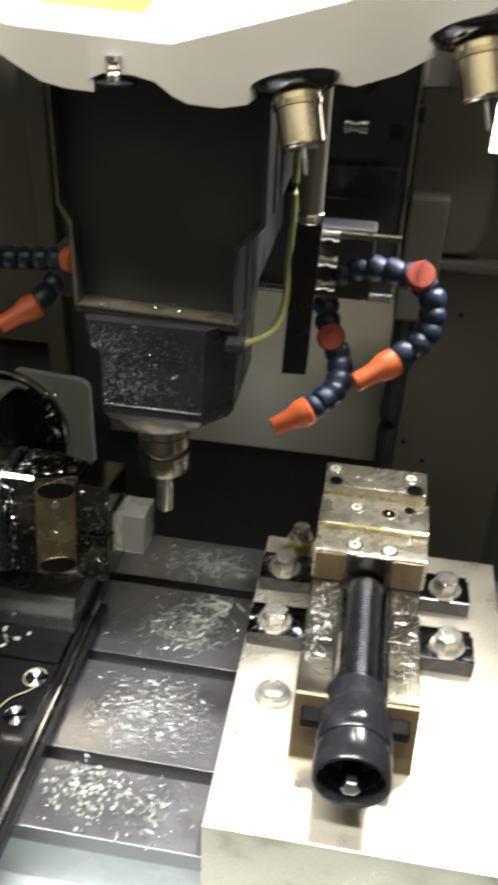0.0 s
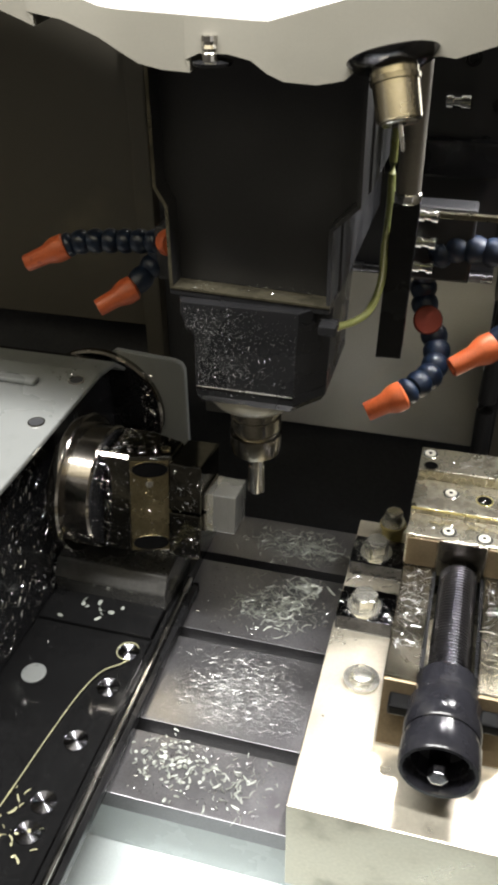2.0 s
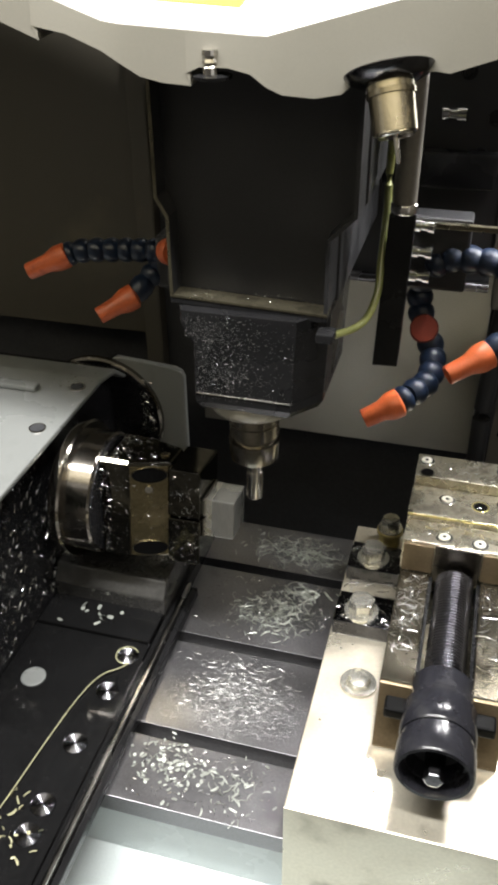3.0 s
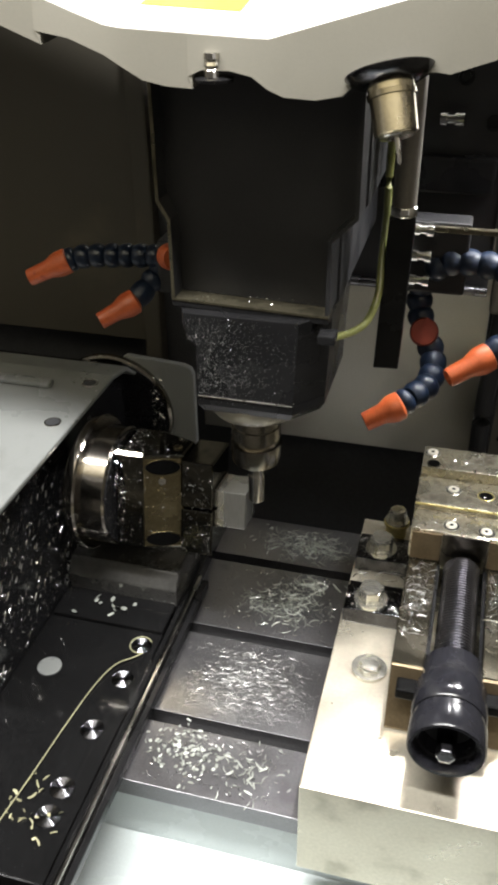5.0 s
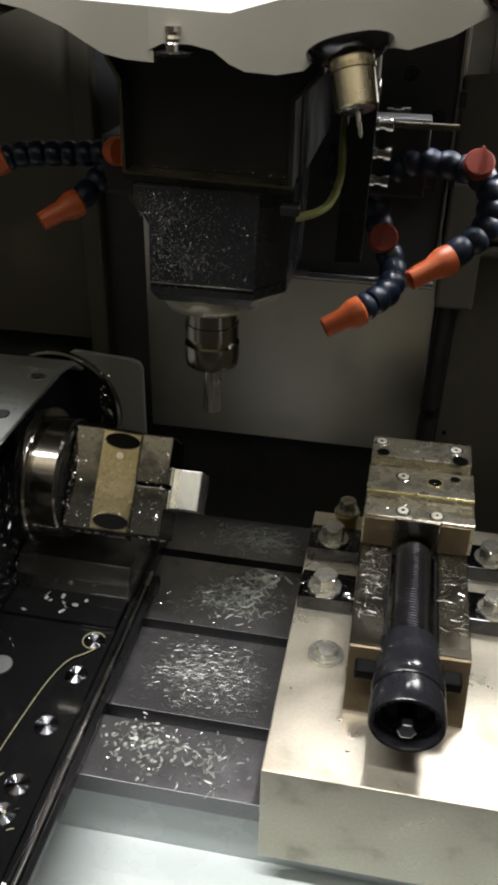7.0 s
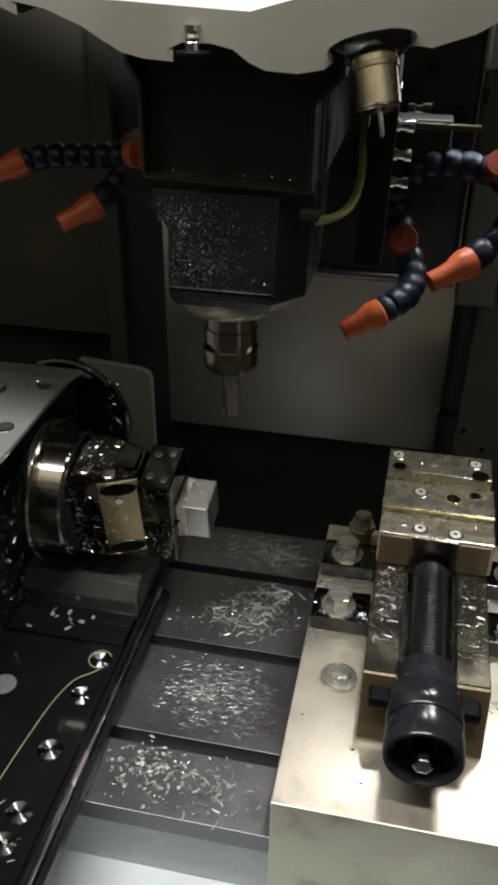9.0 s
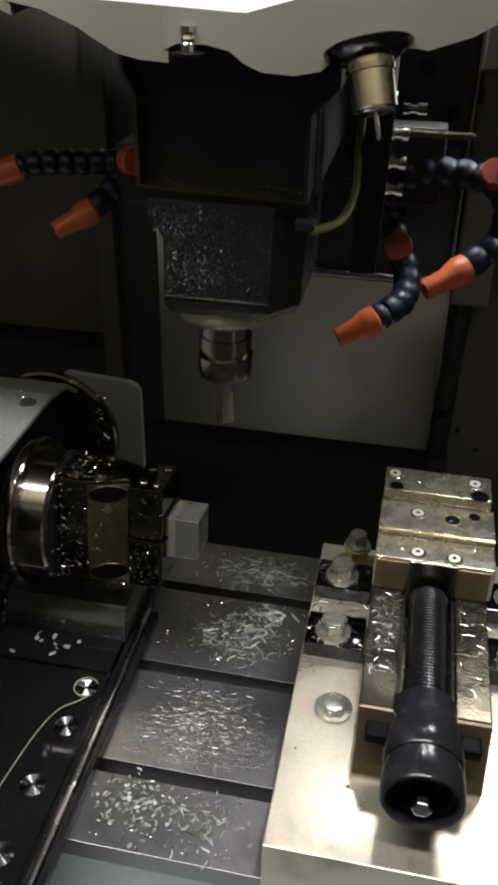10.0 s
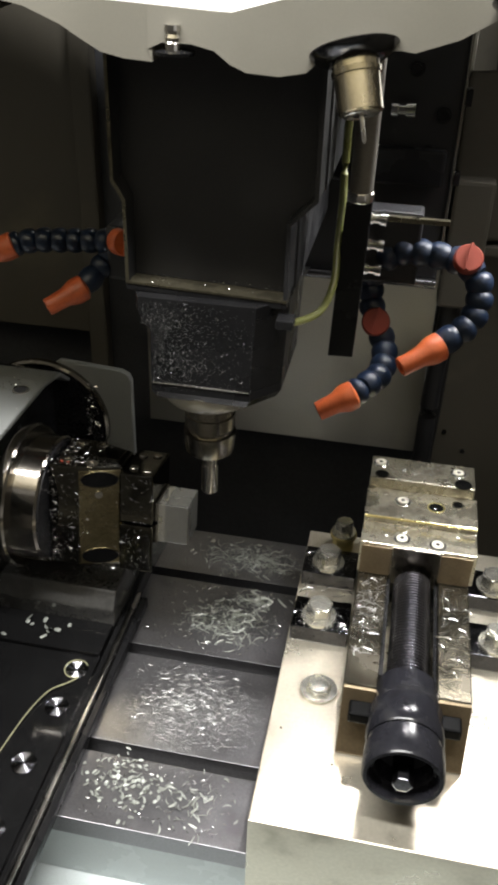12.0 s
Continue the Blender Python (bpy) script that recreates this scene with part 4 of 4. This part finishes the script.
def shavings():
    def flat(x0, x1, y0, y1, z, way=None):
        def place(rng):
            return (rng.uniform(x0, x1), rng.uniform(y0, y1), z), (0, 0, 1), way
        return place

    def heap(cx, cy, sx, sy, z, way=None):
        def place(rng):
            return (cx + rng.gauss(0, sx), cy + rng.gauss(0, sy), z + abs(rng.gauss(0, 0.0008))), (0, 0, 1), way
        return place

    def needles(rng):
        a = rng.gauss(0.1, 0.75)
        return (rng.triangular(0.012, 0.160, 0.09), rng.triangular(-0.120, -0.014, -0.07), 0.0003), (0, 0, 1), (math.cos(a), math.sin(a), 0)
    made = [
        chips("table_chips", 340, heap(0.105, 0.060, 0.021, 0.019, 0.0003), 0.0105, 0.0015, CHIP_PALE, "curled pale aluminium chips heaped on the table", 0.5, 1.0, 2),
        chips("table_chips", 26, heap(0.125, 0.092, 0.012, 0.006, 0.0006), 0.018, 0.003, CHIP_PALE, "larger curled aluminium chips on the table", 0.5, 0.9, 22),
        chips("table_chips", 50, heap(0.064, 0.052, 0.012, 0.012, 0.0003), 0.010, 0.0016, CHIP_PALE, "curled pale aluminium chips on the table", 0.5, 0.9, 3),
        chips("table_chips", 2300, needles, 0.0066, 0.00022, NEEDLE, "fine needle chips strewn over the table", 0.3, 0.2, 4),
        chips("table_chips", 50, flat(0.03, 0.13, -0.095, -0.025, 0.0003, (1, 0.1, 0)), 0.010, 0.0003, NEEDLE, "needle chips strewn over the table", 0.3, 0.5, 24),
        chips("table_chips", 130, heap(0.052, -0.165, 0.018, 0.015, 0.0003), 0.0050, 0.0028, CHIP_PALE, "small wet clumps of chips on the table", 0.25, 0.7, 5),
        chips("table_chips", 70, heap(0.112, -0.168, 0.018, 0.014, 0.0003), 0.0078, 0.0019, CHIP_PALE, "wet curled chips on the table", 0.3, 0.8, 6),
        chips("table_chips", 260, flat(0.02, 0.15, -0.2, -0.14, 0.0003), 0.0035, 0.0005, CHIP, "fine chips on the table", 0.3, 0.5, 25),
        chips("table_chips", 420, heap(0.105, 0.162, 0.030, 0.013, 0.0003), 0.011, 0.0011, CHIP_PALE, "thin curled chips on the table", 0.5, 0.9, 7),
        chips("table_chips", 320, flat(0.01, 0.16, 0.005, 0.11, 0.0003), 0.0035, 0.0005, CHIP, "fine chips on the table", 0.3, 0.5, 26),
        chips("base_plate_chips", 12, heap(-0.085, -0.024, 0.018, 0.010, 0.0276), 0.007, 0.005, CHIP_PALE, "wet chip clumps on the base plate", 0.3, 0.6, 8),
        chips("base_plate_chips", 26, heap(-0.055, -0.27, 0.012, 0.02, 0.0219), 0.007, 0.003, CUTTING, "wet yellowish chip clumps on the base plate", 0.4, 0.6, 9),
        chips("housing_chips", 900, lambda rng: ((-0.1420, rng.uniform(-0.17, 0.03), rng.uniform(0.03, 0.20)), (1, 0, 0), None), 0.007, 0.0009, CHIP, "glittering wet chips clinging to the flank", 0.6, 0.6, 10),
        chips("vise_chips", 170, flat(0.234, 0.259, -0.08, 0.022, 0.1224), 0.011, 0.0006, CHIP, "curled chips on the vise rail", 0.5, 0.8, 11),
        chips("vise_chips", 150, flat(0.311, 0.336, -0.09, 0.022, 0.1224), 0.011, 0.0006, CHIP, "curled chips on the vise rail", 0.5, 0.8, 12),
        chips("vise_chips", 110, flat(0.236, 0.334, 0.115, 0.152, 0.1777), 0.005, 0.0005, CHIP, "curled chips on the vise jaw", 0.5, 0.8, 13),
        chips("clamp_chips", 170, flat(0.176, 0.229, -0.015, 0.018, 0.0803), 0.006, 0.00045, CHIP, "fine chips on the clamp", 0.4, 0.6, 14),
        chips("clamp_chips", 140, flat(0.176, 0.229, 0.068, 0.10, 0.0803), 0.006, 0.00045, CHIP, "fine chips on the clamp", 0.4, 0.6, 41),
        chips("clamp_chips", 120, flat(0.341, 0.394, -0.015, 0.018, 0.0803), 0.006, 0.00045, CHIP, "fine chips on the clamp", 0.4, 0.6, 42),
        chips("vise_chips", 70, flat(0.236, 0.334, 0.066, 0.110, 0.1662), 0.005, 0.0005, CHIP, "fine chips on the vise jaw", 0.5, 0.8, 51),
        chips("vise_chips", 70, flat(0.236, 0.334, 0.031, 0.059, 0.1587), 0.005, 0.0005, CHIP, "fine chips on the vise jaw", 0.5, 0.8, 52),
        chips("rotary_chips", 190, lambda rng: ((rng.uniform(-0.105, -0.088), 0.195, rng.uniform(0.13, 0.20)), (0, -1, 0), None), 0.004, 0.0009, CHIP, "glittering chips clinging to the black seal disc", 0.5, 0.6, 61),
        chips("cover_droplets", 46, lambda rng: ((rng.gauss(-0.150, 0.016), rng.gauss(0.112, 0.022), 0.2347), (0, 0, 1), None), 0.0022, 0.0011, CHIP, "small chips and droplets on the painted cover", 0.5, 0.6, 71),
        chips("riser_chips", 40, flat(0.176, 0.23, 0.03, 0.064, 0.061), 0.009, 0.0012, CHIP, "fine chips on the riser block", 0.4, 0.6, 15),
    ]
    ON_TABLE.extend(made)
    # a long yellowish cutting lying on the base plate
    s = thing("long_cutting", "long yellowish curled cutting on the base plate", "metal chip")
    ring = [(-0.0296 + 0.0115 * math.cos(a), -0.066 + 0.0115 * math.sin(a), 0.0235) for a in np.linspace(0.6, 5.2, 12)]
    part("curl", tube(ring + [(-0.031, -0.085, 0.024), (-0.045, -0.10, 0.025), (-0.055, -0.13, 0.024), (-0.062, -0.18, 0.0235), (-0.068, -0.24, 0.0235), (-0.075, -0.30, 0.0235)], 0.00065, 6), CUTTING, s, smooth=True)
    ON_TABLE.append(s)


def head_chips(head):
    def dust(rng):
        z = rng.triangular(0.342, 0.418, 0.364) if rng.random() < 0.75 else rng.uniform(0.395, 0.418)
        return (min(0.138, (0.0600 if z < 0.398 else 0.0520) + abs(rng.gauss(0, 0.034))), -0.0640, z), (0, -1, 0), None
    a = chips("head_chips", 2000, dust, 0.0006, 0.00022, NEEDLE, "fine chips stuck to the oily spindle housing", 0.5, 0.4, 20)
    b = chips("head_chips", 130, lambda rng: ((rng.uniform(0.042, 0.158), rng.uniform(-0.0537, -0.0370), 0.4277), (0, 0, 1), None), 0.0013, 0.0004, CHIP, "fine chips on the ledge", 0.5, 0.4, 21)
    return [a, b]


def fixture_chips(chuck):
    def place(rng):
        k = rng.random()
        if k < 0.38:
            return (rng.uniform(-0.066, -0.006) if k < 0.2 else rng.gauss(-0.06, 0.008), rng.uniform(-0.03, 0.03), 0.0542), (0, 0, 1), None
        if k < 0.48:
            u = rng.uniform(0.03, 0.97)
            return (-0.0405 + 0.04 * u, -0.0353 + 0.0155 * u, rng.uniform(-0.034, 0.034)), (-0.36, -0.93, 0), None
        if k < 0.66:
            return (rng.gauss(-0.0655, 0.0035), -0.0345, rng.uniform(-0.05, 0.05)), (0, -1, 0), None
        if k < 0.84:
            return (rng.uniform(0.0, 0.032), -0.0302, rng.uniform(-0.05, 0.05)), (0, -1, 0), None
        return (rng.uniform(-0.066, -0.038), -0.0342, rng.uniform(-0.05, 0.05)), (0, -1, 0), None

    def both_ways(rng):
        p, n, d = place(rng)
        s = rng.choice((-1, 1))    # the same on the faces turned away
        return (p[0], s * p[1], s * p[2]), (n[0], s * n[1], s * n[2]), d
    verts, faces = slivers(1600, both_ways, 0.0036, 0.00034, 0.5, 0.6, 31)
    me = bpy.data.meshes.new("clinging_chips")
    me.from_pydata([tuple(v) for v in verts], [], faces)
    me.materials.append(CHIP)
    ob = new("clinging_chips", me)
    ob.parent = chuck
    tagged(ob, "fine chips clinging to the fixture", kind="stuff")


enclosure()
turret()
head = spindle_head()
machine_table()
riser_block()
clamps()
vise()
rotary, chuck = rotary_unit()
cube = workpiece()
shavings()
fixture_chips(chuck)
on_head = head_chips(head)

# ---- what moves ----
TABLE_ROWS = [(0.0, 0.0, 0.0), (2.5, 0.0, 0.0), (3.6, 0.0003, 0.0), (5.2, 0.0038, 0.0265), (5.6, 0.0040, 0.0275), (6.0, 0.0044, 0.0318), (6.5, 0.0024, 0.0298), (7.0, 0.0023, 0.0285),
              (7.4, 0.0022, 0.027), (8.7, 0.0015, -0.0015), (9.0, 0.0014, -0.0022), (9.5, 0.0013, -0.0035), (9.65, 0.0025, -0.012), (9.8, 0.0045, -0.032), (9.95, 0.0054, -0.0373), (10.5, 0.0063, -0.0320),
              (11.0, 0.0065, -0.0287), (11.5, 0.0053, -0.0212), (12.0, 0.0045, -0.0123)]
HEAD_ROWS = [(0.0, 0.0015), (1.0, 0.0012), (2.5, 0.0), (5.7, 0.0), (5.8, 0.002), (5.9, 0.011), (6.0, 0.028), (6.1, 0.055), (6.2, 0.076), (6.3, 0.0815), (6.5, 0.0819), (7.2, 0.0812),
             (8.8, 0.0780), (9.8, 0.0776), (9.9, 0.0765), (10.0, 0.072), (10.1, 0.060), (10.2, 0.040), (10.3, 0.015), (10.4, 0.004), (10.5, 0.0015), (10.7, 0.0), (12.0, 0.0)]
TURN_ROWS = [(0.0, -9.0), (6.45, -9.0), (6.55, -10.5), (6.7, -18.0), (6.9, -32.0), (7.0, -40.0), (7.1, -48.5), (7.2, -56.0), (7.5, -74.0), (8.0, -103.0), (8.5, -136.0), (8.8, -156.0), (9.0, -169.0), (9.2, -182.0), (9.35, -188.0), (9.45, -189.0), (12.0, -189.0)]


def between(rows, t):
    for a, b in zip(rows, rows[1:]):
        if a[0] <= t <= b[0]:
            u = (t - a[0]) / (b[0] - a[0])
            return [p + (q - p) * u for p, q in zip(a[1:], b[1:])]
    return list(rows[-1][1:])


def motions():
    for ob in ON_TABLE:
        base = ob.location.copy()
        walk(ob, [(t, pose(base.x + x, base.y + y, base.z)) for t, x, y in TABLE_ROWS])
    for ob in [head] + on_head:
        walk(ob, [(t, pose(0, 0, z)) for t, z in HEAD_ROWS])
    y, z = AXIS
    walk(chuck, [(t, pose(0, y, z, a)) for t, a in TURN_ROWS])
    times = sorted({r[0] for r in TABLE_ROWS} | {r[0] for r in TURN_ROWS})
    rows = []
    for t in times:
        (dx, dy), (a,) = between(TABLE_ROWS, t), between(TURN_ROWS, t)
        rows.append((t, pose(dx, y + dy, z, a)))
    walk(cube, rows)


motions()
